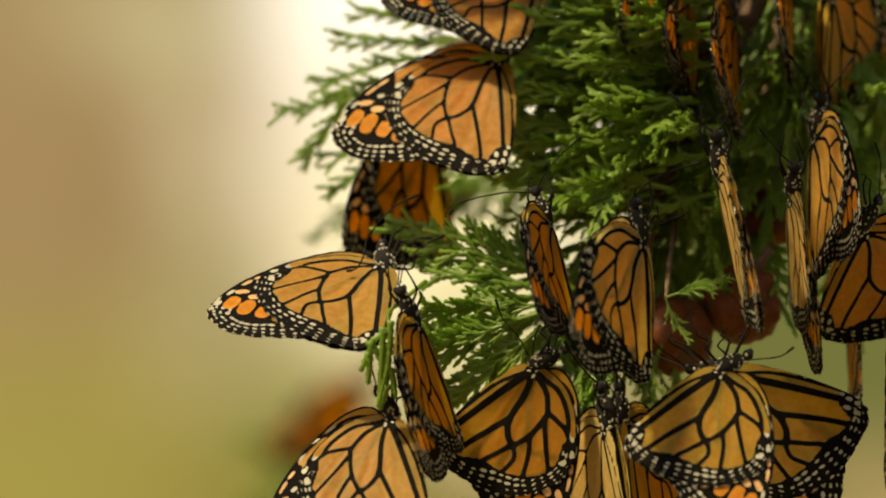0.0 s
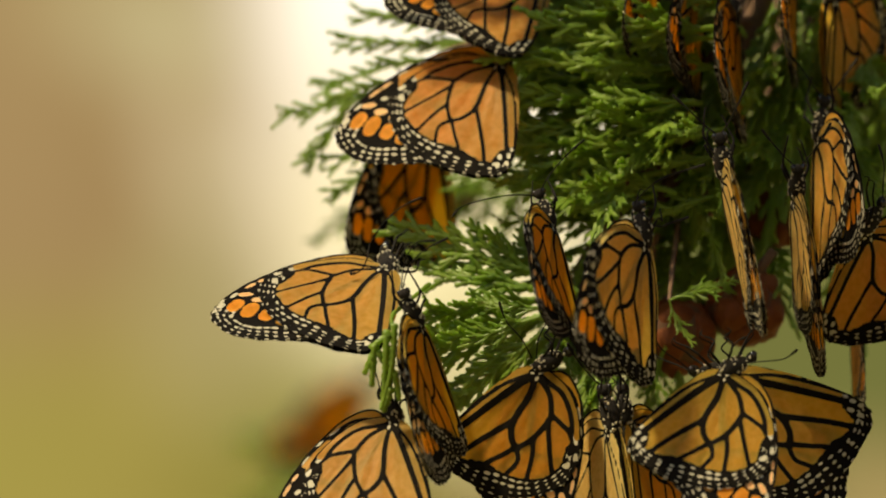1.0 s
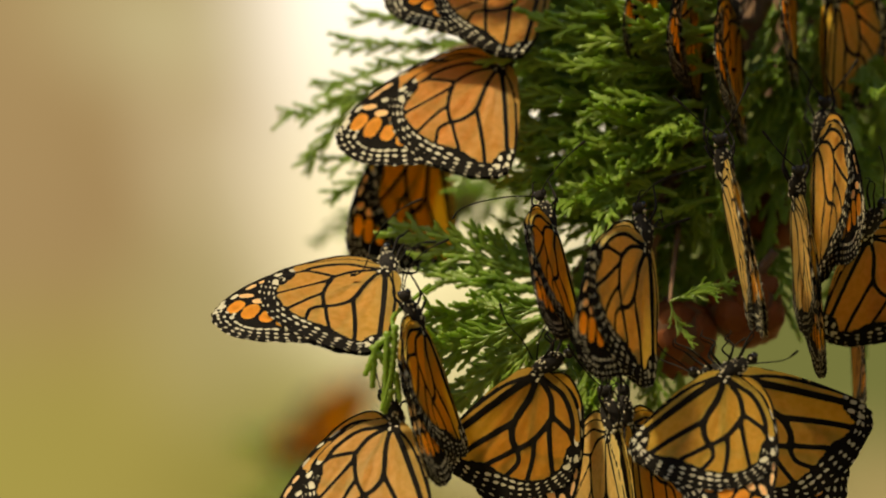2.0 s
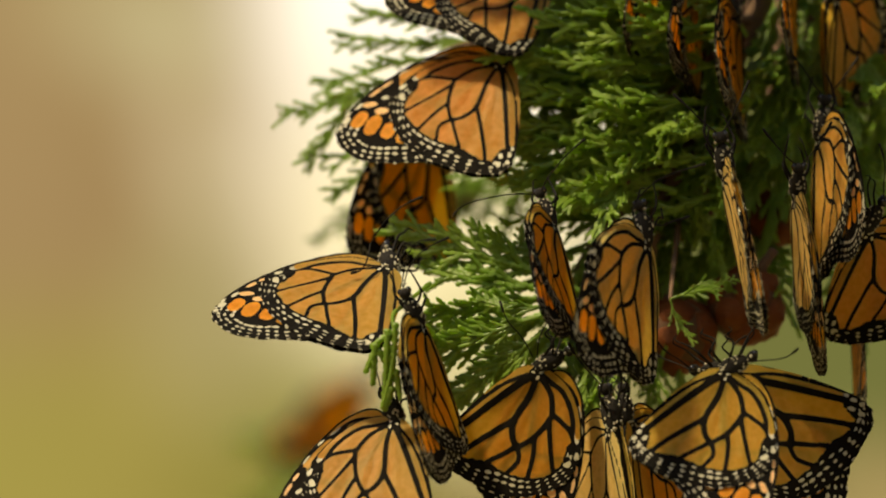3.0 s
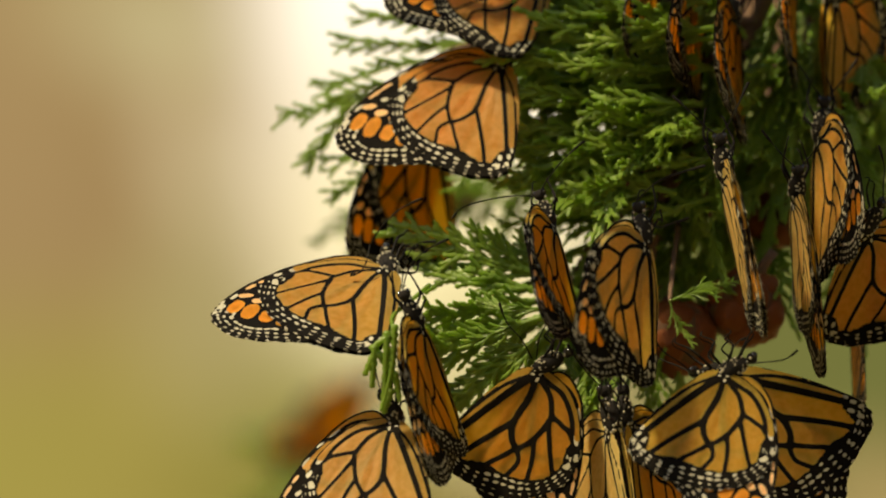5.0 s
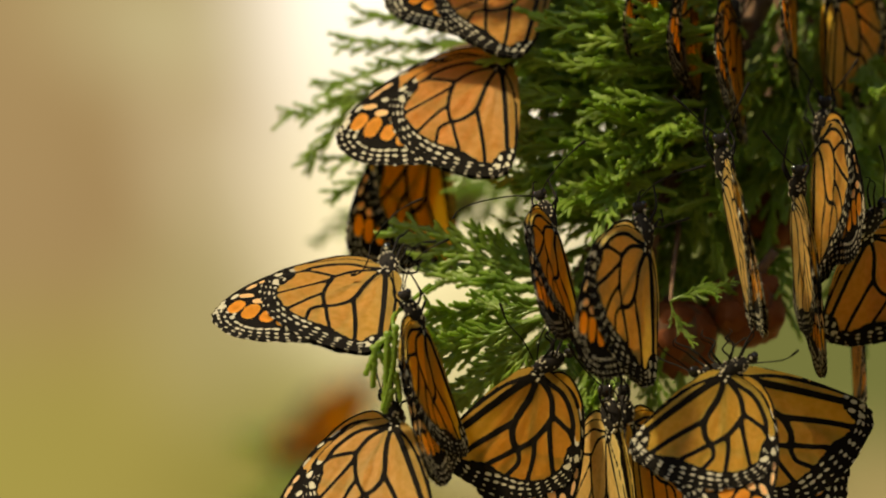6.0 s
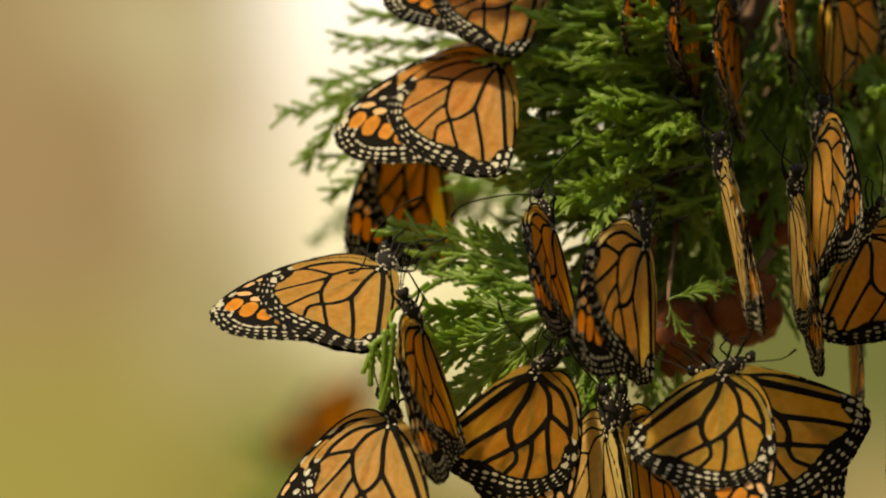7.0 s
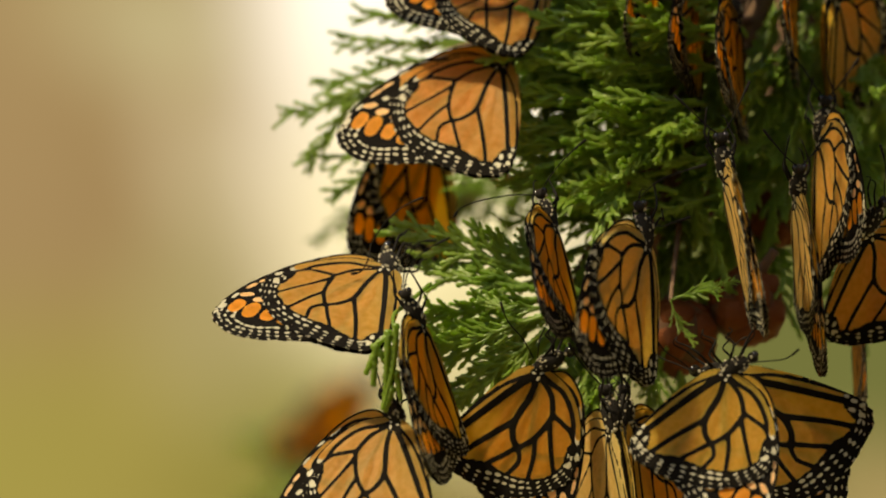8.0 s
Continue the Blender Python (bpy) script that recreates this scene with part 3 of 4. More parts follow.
butterfly("golden", pose(0.0690, -0.026, 1.5679, -162.1, 57.7, -62.0), 0.929,
          "yellow-tan monarch with broad folded wings below the cones",
          ([(73.8, -26, -28.1), (78.3, -29, -27.7), (83.8, -29, -27.0), (87.1, -29, -24.7)],
           [(70.0, -26, -28.1), (70.8, -29, -25.0), (72.4, -29, -22.8), (74.4, -29, -21.7)]))
butterfly("golden", pose(0.0731, 0.006, 1.5669, 55.3, 73.4, -30.7), 1.017,
          "greyish shaded monarch, wing spread behind a yellow-tan one")
butterfly("lit_pale", pose(0.0707, -0.005, 1.6162, -78.1, 31.6, -80.5), 1.06,
          "monarch seen edge-on, thin folded wings before the cones")
butterfly("rear", pose(0.0739, 0.048, 1.6565, -82.1, 10.3, -98.9), 0.93,
          "rusty monarch seen almost edge-on among dark foliage")
butterfly("rear", pose(0.0885, 0.055, 1.6705, -86.1, 14.4, -95.7), 0.90,
          "shaded monarch seen edge-on in the dark foliage")
butterfly("rear", pose(0.0655, 0.052, 1.6630, -87.5, 10.9, -104.3), 0.87,
          "shaded rust-brown monarch half edge-on among foliage")
butterfly("rear", pose(0.0541, 0.058, 1.6720, -91.1, 19.9, -104.2), 0.85,
          "dark monarch seen edge-on with a beaded white border")
butterfly("held_out", pose(0.0988, 0.045, 1.6623, -83.1, 15.6, 58.2), 0.941,
          "pinkish-tan monarch with folded wings near the limb")
butterfly("held_out", pose(0.0954, 0.024, 1.6263, -95.3, 19.7, -77.6), 1.022,
          "turned orange monarch with curved folded wings")
butterfly("upper", pose(0.1060, 0.002, 1.6033, -51.4, 35.8, 32.8), 0.907,
          "dark orange monarch with folded wings in shade")
butterfly("lit_pale", pose(0.0883, 0.000, 1.6111, -77.9, 60.9, -72.7), 0.96,
          "pale orange monarch seen edge-on, sunlight painted into its wings")
butterfly("lit_pale", pose(0.0420, -0.004, 1.5540, -97.0, 35.8, 111.6), 1.05,
          "yellow monarch hanging low, sunlight painted into its thin wings")
butterfly("turned", pose(0.0467, 0.004, 1.5560, -104.1, 27.8, 47.6), 0.88,
          "tan monarch hanging low behind others")
butterfly("held_out", pose(0.1047, 0.045, 1.5808, -90.2, 29.2, -86.3), 0.65,
          "narrow orange monarch wing edge in shade")
butterfly("golden", pose(0.1136, 0.015, 1.5762, -90.4, 34.4, -96.3), 1.00,
          "dark monarch seen edge-on in shade")
butterfly("turned", pose(-0.0273, 1.000, 1.5481, -120.4, 19.7, -153.7), 0.97,
          "monarch far behind the bough, wholly out of focus")

# ---------------------------------------------------------------- cypress bough
def shoot(bm, rng, start, way, length, thick, up, bead=0.85, sides=5):
    """One cord of overlapping scale leaves."""
    steps = max(4, int(length / bead))
    points, radii = [], []
    p, way = Vector(start), Vector(way).normalized()
    bend = Vector((rng.uniform(-1, 1), rng.uniform(-1, 1), rng.uniform(-1, 1))) * 0.05 + up * 0.035
    for i in range(steps + 1):
        t = i / steps
        points.append(p * MM)
        r = thick * (1.0 - 0.35 * t) * (1.18 if i % 2 else 0.74)
        radii.append(r * MM)
        p = p + way * (length / steps)
        way = (way + bend * 0.5 + Vector((rng.uniform(-1, 1), rng.uniform(-1, 1), rng.uniform(-1, 1))) * 0.05).normalized()
    blunt = (points[-1] - points[-2]).normalized() * thick * MM
    tube(bm, points + [points[-1] + blunt * 0.45, points[-1] + blunt * 0.65], radii + [thick * 0.55 * MM, thick * 0.2 * MM], sides)
    return points


def spray_mesh(seed, length=42.0, flat=0.35, girth=1.0, fan=1.0, bead=0.85, sides=5, gap_along=3.0, gap_side=3.7):
    """A fan of forked cords along x, mostly in the x-y plane."""
    rng = random.Random(seed)
    bm = bmesh.new()
    up = Vector((0.6, 0, 0.3))
    spine = shoot(bm, rng, (0, 0, 0), (1, rng.uniform(-0.15, 0.15), 0.1), length, 1.35 * girth, up, bead, sides)
    side = 1
    gap = 0
    for i in range(round(3.2 / bead), len(spine) - 2):
        gap += 1
        if gap * bead < gap_along:
            continue
        gap = 0
        side = -side
        t = i / len(spine)
        base = spine[i] / MM
        ahead = (spine[i + 1] - spine[i]).normalized()
        out = Vector((0, side, rng.uniform(-flat, flat) * 2)).normalized()
        way = ahead + out * rng.uniform(0.5, 0.75) * fan
        long = (1 - t * 0.75) * rng.uniform(0.38, 0.6) * length * 0.75
        twig = shoot(bm, rng, base, way, long, 1.2 * girth, up, bead, sides)
        s2 = 1
        for j in range(max(2, round(gap_side / bead)), len(twig) - 2, max(2, round(gap_side / bead))):
            s2 = -s2
            a2 = (twig[j + 1] - twig[j]).normalized()
            o2 = a2.cross(Vector((0, 0, 1))) * s2 + Vector((0, 0, rng.uniform(-flat, flat)))
            shoot(bm, rng, twig[j] / MM, a2 + o2 * 0.6 * fan, rng.uniform(3.4, 7.0) * (1.1 - 0.5 * j / len(twig)), 1.05 * girth, up, bead, sides)
    return mesh_of("spray", bm, LEAF)


SPRAYS = [spray_mesh(s, 34 + 4 * (s % 5), 0.22 + 0.08 * (s % 3), 0.82, 0.72, 0.9, 6, 2.7, 2.7) for s in range(8)]
STUBBY = [spray_mesh(60 + s, 30 + 3 * s, 0.55, 1.15, 0.75, 1.15, 6, 3.6, 3.8) for s in range(6)]
COARSE = [spray_mesh(40 + s, 34 + 4 * s, 0.3, 0.76, 0.75, 1.7, 4) for s in range(4)]
DEEP = []
SLIM = [spray_mesh(20 + s, 42 + 3 * s, 0.3, 0.55, 0.6) for s in range(4)]
bough = new("cypress_bough")
bough.location = MID
tagged(bough, "green cypress bough with forked scale-leaf sprays and cones", "branch")
bough_rng = random.Random(5)


def cords(*shoots):
    """Loose hanging cords: start, direction, length and thickness of each, in millimetres."""
    bm = bmesh.new()
    for start, way, length, thick in shoots:
        shoot(bm, bough_rng, start, way, length, thick, Vector((0, 0, 0)))
    part("spray", bm, LEAF, bough)


def frond(start, end, droop=0.0):
    """A straight cord with short forked cords on both sides, towards its tip."""
    bm = bmesh.new()
    start, end = Vector(start), Vector(end)
    length = (end - start).length
    ahead = (end - start).normalized()
    spine = shoot(bm, bough_rng, start, ahead, length, 0.85, Vector((0, 0, droop)), 1.1)
    across = ahead.cross(Vector((0, 1, 0))).normalized()
    side = 1
    for i in range(2, len(spine) - 2, 2):
        side = -side
        out = across * side * bough_rng.uniform(0.3, 0.5) + Vector((0, bough_rng.uniform(-0.5, 0.5), 0))
        long = min(bough_rng.uniform(3.5, 7.5), (len(spine) - i) * 1.1 + 2)
        twigs = shoot(bm, bough_rng, spine[i] / MM, ahead + out, long, 0.72, Vector((0, 0, 0)), 1.1)
        if long > 6.5:
            shoot(bm, bough_rng, twigs[len(twigs) // 2] / MM, ahead - out * 0.3, bough_rng.uniform(2.5, 4.5), 0.66, Vector((0, 0, 0)), 1.1)
    part("spray", bm, LEAF, bough)


def spray(x, y, z, way, size=1.0, roll=None, kinds=SPRAYS):
    """A spray whose root is at x, y, z millimetres from the middle, pointing along way."""
    ahead = Vector(way).normalized()
    turn = ahead.to_track_quat("X", "Z").to_matrix().to_4x4()
    roll = bough_rng.uniform(0, 360) if roll is None else roll
    at = Matrix.Translation(Vector((x, y, z)) * MM) @ turn @ Matrix.Rotation(radians(roll), 4, "X") @ Matrix.Scale(size, 4)
    if kinds is COARSE:
        DEEP.append((bough_rng.choice(kinds), at))
    else:
        attach("spray", bough_rng.choice(kinds), bough).matrix_local = at


def deep_foliage():
    """The sprays inside the bough and unseen ones added above for shade, past counting, as one mesh."""
    verts, faces = [], []
    for me, at in DEEP:
        start = len(verts)
        verts.extend(at @ v.co for v in me.vertices)
        faces.extend([start + i for i in p.vertices] for p in me.polygons)
    me = bpy.data.meshes.new("inner_foliage")
    me.from_pydata(verts, [], faces)
    me.materials.append(LEAF)
    for p in me.polygons:
        p.use_smooth = True
    tagged(attach("inner_foliage", me, bough, "shaded inner green sprays, with unseen ones added above for shade"), kind="stuff")


def twig(points, thick, thin, skin=BARK, label="brown woody twig"):
    bm = bmesh.new()
    line = spline(points, 6)
    n = len(line)
    radii = [(thick + (thin - thick) * i / (n - 1)) * MM * bough_rng.uniform(0.9, 1.1) for i in range(n)]
    tube(bm, [Vector(p) * MM for p in line], radii, 8)
    part("twig", bm, skin, bough, label)
    return line


def leafy(points, every, spread, size, thick=1.6, out=(0, 0, 0), skip=0.15, kinds=SPRAYS):
    """A twig with sprays along it on all sides."""
    line = twig(points, thick, 0.6)
    walked, last = 0.0, line[0]
    for i in range(1, len(line)):
        walked += float(np.linalg.norm(line[i] - last))
        last = line[i]
        if i / len(line) < skip or walked < every:
            continue
        walked = 0.0
        ahead = Vector(line[i] - line[i - 1]).normalized()
        for k in range(2):
            side = Vector((bough_rng.uniform(-1, 1), bough_rng.uniform(-1, 1), bough_rng.uniform(-1, 1))).normalized()
            spray(*line[i], ahead + side * spread + Vector(out), size * bough_rng.uniform(0.75, 1.1), None, kinds)
    spray(*line[-1], Vector(line[-1] - line[-2]).normalized() + Vector(out) * 0.5, size, None, kinds)


# main limb, from above and behind, and the twigs that leave it
twig([(190, 130, 260), (130, 95, 165), (95, 75, 110), (84, 72, 70), (70, 62, 38), (56, 48, 12), (50, 44, -12)], 4.2, 1.8)
leafy([(78, 70, 52), (60, 66, 50), (48, 62, 47), (38, 60, 44)], 4.0, 0.5, 0.72, 1.6, (-0.9, -0.2, -0.25), 0.0)
leafy([(82, 70, 66), (62, 66, 64), (48, 62, 62), (38, 60, 60)], 4.0, 0.5, 0.72, 1.6, (-0.9, -0.2, -0.2), 0.0)
leafy([(80, 68, 58), (62, 60, 57), (50, 56, 55), (40, 56, 53)], 4.5, 0.5, 0.72, 1.6, (-0.9, -0.2, -0.2), 0.0)
leafy([(70, 62, 40), (58, 58, 38), (46, 54, 35), (38, 52, 32)], 4.0, 0.7, 0.70, 1.5, (-0.9, -0.3, -0.25), 0.0)
leafy([(62, 56, 26), (52, 50, 25), (42, 44, 22)], 4.0, 0.7, 0.66, 1.4, (-0.9, -0.3, -0.2), 0.0)
leafy([(58, 46, 20), (52, 38, 20), (46, 30, 16)], 4.0, 0.7, 0.62, 1.4, (-0.6, -0.4, 0.1), 0.0)
leafy([(72, 58, 50), (64, 50, 46), (58, 44, 38)], 4.0, 0.8, 0.70, 1.4, (-0.6, -0.4, 0.0), 0.0)
leafy([(62, 50, 32), (60, 42, 30), (57, 36, 27)], 4.0, 0.8, 0.56, 1.4, (-0.5, -0.4, -0.1), 0.0)
leafy([(82, 70, 70), (74, 60, 60), (70, 54, 46), (68, 48, 32)], 4.5, 0.9, 0.75, 1.4, (-0.2, -0.2, 0.0))
leafy([(84, 72, 74), (88, 64, 52), (90, 58, 36), (86, 54, 20)], 4.5, 0.9, 0.80, 1.4, (0.0, -0.2, -0.1))
leafy([(92, 80, 95), (100, 72, 74), (104, 66, 52), (104, 60, 36)], 4.5, 0.9, 0.80, 1.4, (0.1, -0.2, 0.0))
leafy([(62, 52, 24), (66, 44, 16), (68, 40, 8)], 7.0, 0.9, 0.42, 1.3, (0.2, -0.4, 0.0))
twig([(60, 46, 6), (58, 30, -6), (57, 16, -13)], 0.8, 0.5)
spray(57, 16, -13, (1, 0, 0.35), 0.42, 80, SLIM)
spray(60, 16, -12, (1, 0, 0.10), 0.30, 60, SLIM)
spray(57, 16, -13, (0.3, 0, -1), 0.30, 80, SLIM)
# lit outer sprays over the inner ones, tips to the open side
for k in range(42):
    row, place = divmod(k, 6)
    x, z = 34 + 7.0 * place + bough_rng.uniform(-3, 3), 14 + 7.4 * row + bough_rng.uniform(-3, 3)
    spray(x, 44 - 0.15 * x + bough_rng.uniform(-4, 4), z, (-1, -0.35, bough_rng.uniform(-0.35, 0.2)), bough_rng.uniform(0.48, 0.62), bough_rng.uniform(30, 120), STUBBY)
# left fringe behind the upper butterflies
twig([(60, 50, 48), (30, 76, 52), (6, 82, 52), (-14, 82, 41)], 1.3, 0.7)
twig([(60, 50, 40), (30, 76, 40), (4, 84, 32), (-12, 84, 25)], 1.3, 0.7)
for start, end, droop in (((8, 84, 56.6), (-23, 86, 57.8), 0.0), ((8, 84, 53.0), (-28.4, 86, 51.2), 0.0), ((-4, 84, 48.4), (-33.4, 86, 45.6), 0.0),
                          ((-12, 82, 42.6), (-30, 84, 40.2), -0.1), ((-14, 82, 40.0), (-43.0, 86, 33.0), 0.0), ((-22, 82, 38.6), (-36, 86, 21.0), 0.0),
                          ((-12, 84, 26.0), (-30.4, 86, 18.8), 0.0), ((-12, 84, 22.6), (-28.4, 86, 14.4), 0.0), ((14, 84, 59), (-8, 86, 61), 0.0)):
    frond(start, end, droop)
# low bright sprays
twig([(50, 44, -12), (40, 28, -14), (30, 16, -14), (24, 12, -13)], 1.6, 0.8)
twig([(50, 44, -12), (46, 30, -24), (42, 20, -36), (40, 18, -44)], 1.5, 0.7)
spray(29, 24, -7, (-1, -0.1, 0.30), 0.99, 80)
spray(27, 20, -11, (-1, -0.1, 0.10), 1.01, 95)
spray(29, 18, -12, (-1, 0.11, -0.05), 0.90, 70)
spray(28, 18, -16, (-1, -0.1, -0.25), 1.04, 85)
spray(29, 16, -16, (-1, 0.11, -0.42), 0.95, 100)
spray(30, 20, -20, (-1, -0.05, -0.62), 0.99, 75)
spray(36, 24, -12, (-1, 0.2, 0.45), 0.75, 60)
spray(42, 20, -34, (-0.7, -0.3, -0.6), 0.65, 80)
spray(44, 22, -26, (0.1, -0.3, -1.0), 0.70, 90)
spray(46, 26, -22, (-0.6, -0.4, -0.7), 0.75, 60)
spray(40, 18, -28, (-0.1, -0.1, -1.0), 0.45, 85)
spray(37, 20, -24, (0.25, -0.2, -1.0), 0.50, 70)
spray(44, 20, -26, (0.05, -0.2, -1.0), 0.45, 100)
for x, y, z, way, size, roll in ((33, 30, -3, (-1, -0.1, 0.12), 0.75, 85), (48, 30, -30, (-0.2, -0.2, -1), 0.6, 80),
                                  (25, 6, -17, (-1, 0, -0.42), 0.62, 85), (26, 7, -20, (-1, 0, -0.72), 0.72, 95), (27, 6, -15, (-1, 0, -0.12), 0.58, 80)):
    spray(x, y, z, way, size, roll)
# sprig hanging between the butterflies
twig([(-3, 14, -9), (-9, 2, -14), (-12, -12, -16.5), (-12, -25, -19)], 0.6, 0.5, LEAF, "thin green stem")
cords(((-11.5, -25, -18.5), (0, 0, -1), 21, 1.0), ((-13.4, -25, -20), (0.03, 0, -1), 17, 1.1),
      ((-11.8, -25, -24), (-0.25, 0, -1), 8, 1.0), ((-11.6, -25, -30), (0.2, 0, -1), 7, 1.0), ((-12.2, -25, -34), (-0.3, 0, -1), 6, 1.1),
      ((-12.0, -25, -21), (-1, 0, -0.6), 6, 1.0), ((-16.3, -25, -23.5), (-0.1, 0, -1), 10, 1.15), ((-16.6, -25, -26), (-0.5, 0, -1), 5, 1.1),
      ((-15.8, -25, -25), (0.5, 0, -1), 4, 1.0))
# shaded inner sprays behind
leafy([(90, 92, 80), (76, 88, 60), (62, 86, 52), (50, 84, 48)], 5.0, 0.9, 0.90, 1.6, (-0.2, -0.1, -0.2), kinds=COARSE)
leafy([(80, 74, 60), (68, 70, 36), (58, 66, 24), (52, 64, 18)], 5.0, 0.9, 0.85, 1.6, (-0.2, -0.1, -0.2), kinds=COARSE)
leafy([(90, 86, 70), (84, 80, 40), (78, 74, 20), (72, 70, 4)], 5.0, 0.9, 0.95, 1.6, (0.0, -0.1, -0.2), kinds=COARSE)
leafy([(98, 96, 90), (108, 92, 64), (106, 86, 40)], 5.0, 0.9, 0.95, 1.6, (0.1, -0.1, -0.1), kinds=COARSE)
leafy([(62, 62, 20), (60, 60, 4), (58, 58, -8)], 5.0, 0.9, 0.75, 1.4, (-0.1, -0.1, -0.1), kinds=COARSE)
# unseen twig added above to shade what hangs below it
leafy([(110, 85, 125), (70, 54, 104), (36, 42, 95), (6, 35, 93)], 5.0, 0.9, 0.9, 1.8, (-0.3, -0.1, 0.2), kinds=COARSE)
# inner sprays that fill the gaps
spray(34, 76, 52, (-1, 0.1, -0.1), 0.8, kinds=COARSE)
spray(34, 76, 40, (-1, 0.1, -0.1), 0.7, kinds=COARSE)
spray(36, 74, 28, (-1, 0.1, 0.05), 0.6, kinds=COARSE)
leafy([(74, 68, 34), (68, 64, 18), (64, 62, 4)], 4.0, 0.9, 0.75, 1.4, (0.0, -0.1, -0.1), 0.0, kinds=COARSE)
leafy([(66, 66, 30), (58, 62, 14), (56, 60, 0)], 4.0, 0.9, 0.75, 1.4, (0.0, -0.1, -0.1), 0.0, kinds=COARSE)
leafy([(86, 74, 30), (80, 70, 14), (76, 68, 2)], 4.0, 0.9, 0.75, 1.4, (0.0, -0.1, -0.1), 0.0, kinds=COARSE)
leafy([(54, 54, 14), (42, 50, 6), (35, 48, -4), (32, 46, -14)], 4.0, 0.8, 0.70, 1.3, (0.0, -0.1, -0.1), 0.0, kinds=COARSE)
leafy([(50, 44, -12), (45, 40, -20), (40, 38, -28)], 4.0, 0.8, 0.65, 1.2, (0.0, -0.1, -0.3), 0.0, kinds=COARSE)
# another unseen twig overhead, added for its shade on the middle butterflies
leafy([(60, 40, 116), (34, 6, 106), (14, -18, 100), (-6, -42, 98)], 5.0, 0.9, 0.7, 1.8, (-0.1, -0.1, 0.4), 0.2, kinds=COARSE)
# inner sprays in the remaining gaps
leafy([(44, 80, 54), (32, 78, 50), (24, 77, 45)], 4.0, 0.8, 0.60, 1.2, (-0.4, 0.0, -0.1), 0.0, kinds=COARSE)
leafy([(44, 80, 38), (32, 78, 35), (24, 77, 31)], 4.0, 0.8, 0.60, 1.2, (-0.4, 0.0, -0.1), 0.0, kinds=COARSE)
spray(38, 76, 47, (-1, 0, 0.0), 0.70, 0, COARSE)
spray(36, 78, 45, (-1, 0, 0.1), 0.70, 90, COARSE)
spray(36, 76, 30, (-1, 0, 0.0), 0.60, 45, COARSE)
spray(57, 34, -24, (-0.5, 0, -1), 0.60, 85, COARSE)
spray(53, 33, -24, (0.1, 0, -1), 0.62, 80, COARSE)
spray(60, 38, -26, (-0.1, 0, -1), 0.50, 60, COARSE)
leafy([(100, 92, 72), (95, 88, 58), (92, 86, 46)], 4.0, 0.9, 0.70, 1.3, (0.0, 0.0, -0.1), 0.0, kinds=COARSE)
# soft sprays farther back
leafy([(60, 70, 30), (30, 160, 21), (12, 200, 15)], 9.0, 0.6, 0.8, 1.2, (-0.6, 0.2, -0.6), 0.4, kinds=COARSE)
leafy([(12, 200, 15), (-4, 210, 9), (-10, 212, 4)], 7.0, 0.5, 0.6, 1.0, (-0.5, 0.0, -0.5), 0.3, kinds=COARSE)
spray(-16, 205, 13, (-0.9, 0, -0.5), 0.55, 60, COARSE)
spray(-14, 206, 9, (-0.8, 0, -0.8), 0.50, 80, COARSE)
# three unseen twigs above, added to keep the right side in shade
leafy([(90, 20, 102), (74, -4, 92), (64, -16, 87), (52, -24, 84)], 4.5, 0.8, 0.6, 1.6, (0.1, 0.0, 0.3), 0.2, kinds=COARSE)
leafy([(104, 60, 112), (92, 24, 100), (80, 0, 92), (68, -12, 86)], 4.5, 0.8, 0.65, 1.6, (0.1, 0.0, 0.3), 0.2, kinds=COARSE)
leafy([(118, 70, 112), (108, 34, 98), (98, 8, 90), (88, -8, 86)], 4.5, 0.8, 0.65, 1.6, (0.1, 0.0, 0.3), 0.2, kinds=COARSE)
# inner sprays at the far right
leafy([(120, 92, 62), (113, 88, 40), (109, 86, 16)], 4.5, 0.8, 0.75, 1.4, (0.0, 0.0, -0.1), 0.0, kinds=COARSE)
leafy([(122, 88, 44), (114, 84, 24), (108, 82, 4)], 4.5, 0.8, 0.70, 1.4, (0.0, 0.0, -0.1), 0.0, kinds=COARSE)
deep_foliage()
MOVERS.append((bough, Matrix.Translation(MID)))

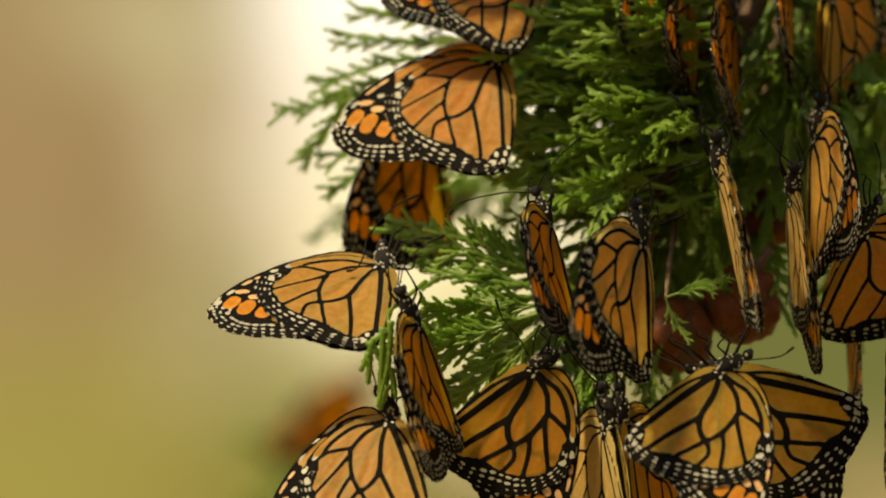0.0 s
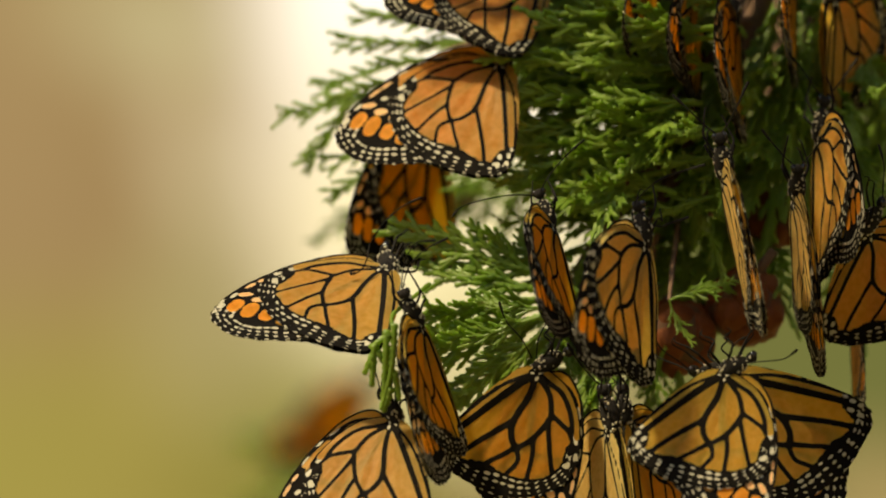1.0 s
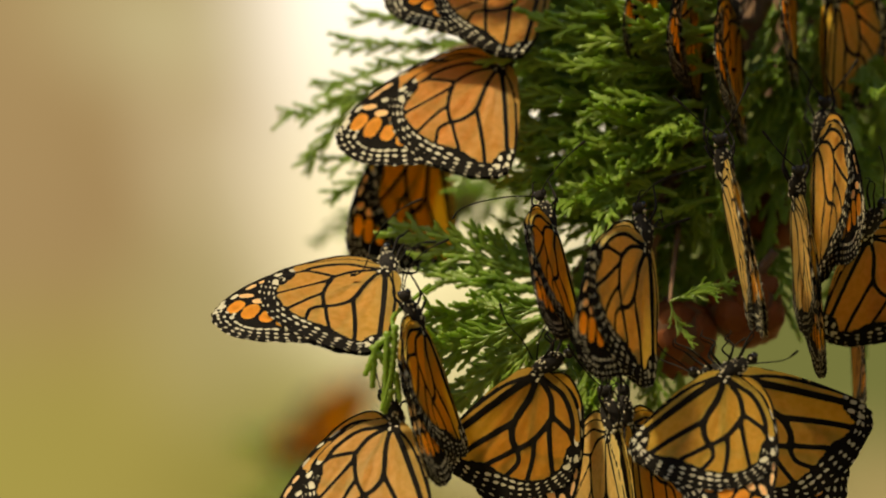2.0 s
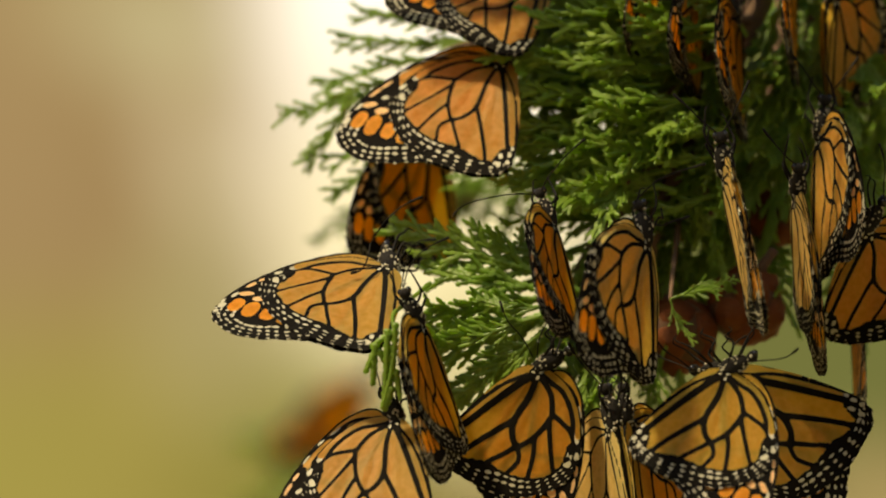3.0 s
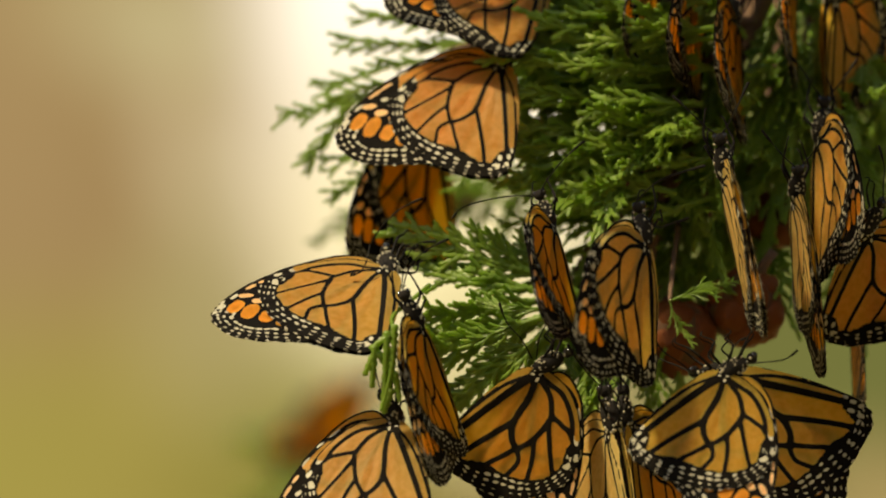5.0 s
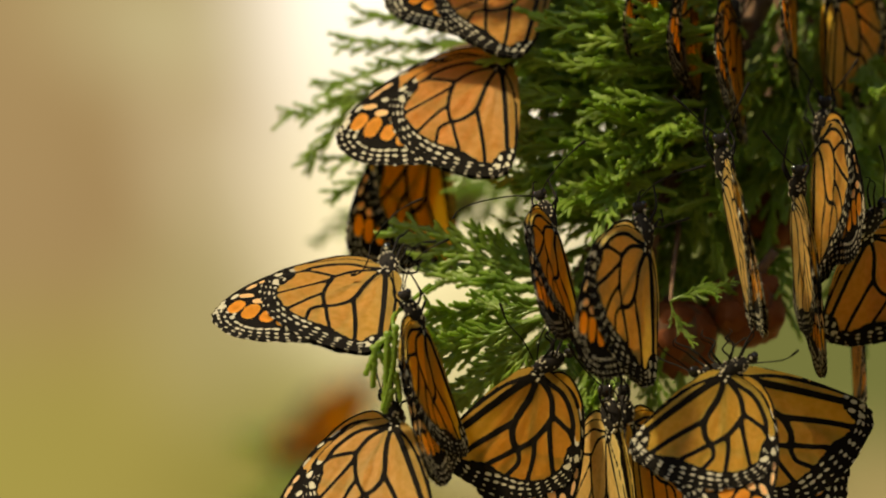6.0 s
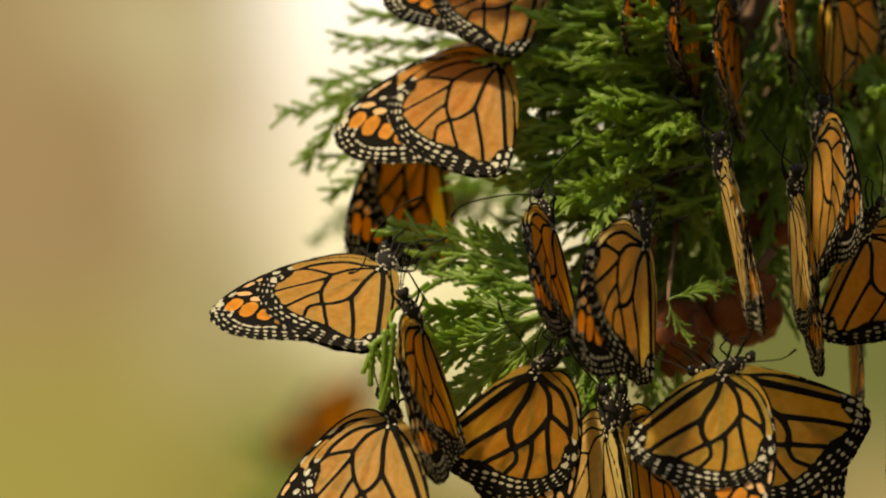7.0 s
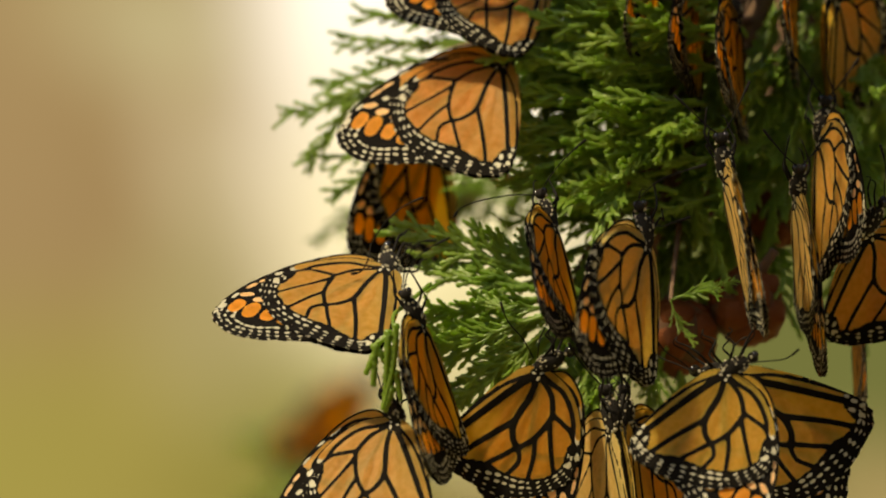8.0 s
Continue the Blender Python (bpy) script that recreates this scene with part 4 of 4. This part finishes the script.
def build_cone(seed):
    """A closed globular cone of shield-shaped scales with a blunt point on each."""
    rng = random.Random(seed)
    whole = new("cypress_cone")
    bm = bmesh.new()
    ball(bm, (0, 0, 0), (0.0112, 0.0108, 0.0108), None, 10, 14)
    part("core", bm, CONE_SEAM, whole, "dark seams between the scales")
    count = 12
    for k in range(count):
        z = 1 - 2 * (k + 0.5) / count
        a = k * 2.39996 + rng.uniform(-0.1, 0.1)
        n = Vector((math.sqrt(1 - z * z) * math.cos(a), math.sqrt(1 - z * z) * math.sin(a), z))
        u = n.orthogonal().normalized()
        v = n.cross(u)
        bm = bmesh.new()
        rings = []
        for r, h in ((1.0, 0.0106), (0.97, 0.0118), (0.75, 0.0124), (0.35, 0.0122), (0.14, 0.0128), (0.05, 0.0131)):
            ring = []
            for j in range(10):
                b = 2 * math.pi * j / 10
                rad = r * 0.0072 * (1 + 0.10 * math.cos(5 * b + k)) * (1 + 0.04 * rng.uniform(-1, 1))
                p = n * h + (u * math.cos(b) + v * math.sin(b)) * rad
                ring.append(bm.verts.new(p.normalized() * (h - 0.0009 * r * r)))
            rings.append(ring)
        for a1, b1 in zip(rings, rings[1:]):
            for j in range(10):
                bm.faces.new((a1[j], a1[(j + 1) % 10], b1[(j + 1) % 10], b1[j]))
        bm.faces.new(rings[-1])
        part("scale", bm, CONE, whole)
    bm = bmesh.new()
    tube(bm, [(0, 0, 0.0095), (0.0006, 0, 0.014), (0.002, 0, 0.019)], [0.0022, 0.0016, 0.0015], 8)
    part("stalk", bm, BARK, whole)
    return whole


FIRST_CONE = build_cone(4)


def cone(at, size, first=False):
    ob = FIRST_CONE if first else copy_thing(FIRST_CONE, at)
    ob.matrix_basis = at
    ob.scale = (size, size, size)
    tagged(ob, "round red-brown closed cypress cone in the shade", "cone", "cones on the bough")
    MOVERS.append((ob, at))


cone(pose(0.0770, 0.046, 1.5850, 10, 20, 0), 0.86, True)
cone(pose(0.0595, 0.044, 1.5775, -20, 30, 80), 0.86)
cone(pose(0.0845, 0.066, 1.6070, 30, -10, 200), 0.70)


def back_sprig():
    """A thin twig far behind the bough, on which one more butterfly sits."""
    stem = new("cypress_sprig")
    stem.location = (0, 1.0, 1.6)
    tagged(stem, "thin cypress sprig far behind, wholly out of focus", "branch")
    bm = bmesh.new()
    line = spline([(60, 20, -170), (30, 10, -110), (-10, 4, -82), (-42, 0, -72)], 6)
    tube(bm, [Vector(p) * MM for p in line], [0.0016] * len(line), 7)
    part("stem", bm, BARK, stem)
    for x, z, turn in ((-36, -68, 190), (-40, -72, 225)):
        leaf = attach("spray", SPRAYS[2], stem)
        leaf.matrix_local = pose(x * MM, 0.01, z * MM, 80, 0, 0) @ Matrix.Rotation(radians(turn), 4, "Z")
    return stem


back_sprig()


def sway(t_dx_dz_turn):
    """The bough's swing, as a pose about the middle."""
    t, dx, dz, turn = t_dx_dz_turn
    return t, Matrix.Translation(MID + Vector((dx, 0, dz)) * MM) @ pose(0, 0, 0, 0, turn, 0) @ Matrix.Translation(-MID)


def motions():
    swing = [sway(r) for r in (
        (0, -1.28, 0.95, 0.110),
        (0.5, -0.55, 0.63, 0.030),
        (1, -0.43, 0.28, 0.060),
        (1.5, -0.33, -0.24, 0.040),
        (3, -0.21, 0.51, 0.040),
        (3.5, 0.00, -0.00, 0.000),
        (4, -0.33, 0.01, 0.045),
        (4.5, -0.43, 0.04, 0.027),
        (6, -0.21, 0.01, 0.003),
        (6.5, -0.53, 0.33, 0.100),
        (7, -0.73, 0.42, 0.120),
        (7.5, -0.74, 0.69, 0.065),
        (8, -0.08, 0.31, 0.065),
    )]
    for thing, rest in MOVERS:
        walk(thing, [(t, m @ rest) for t, m in swing])


motions()
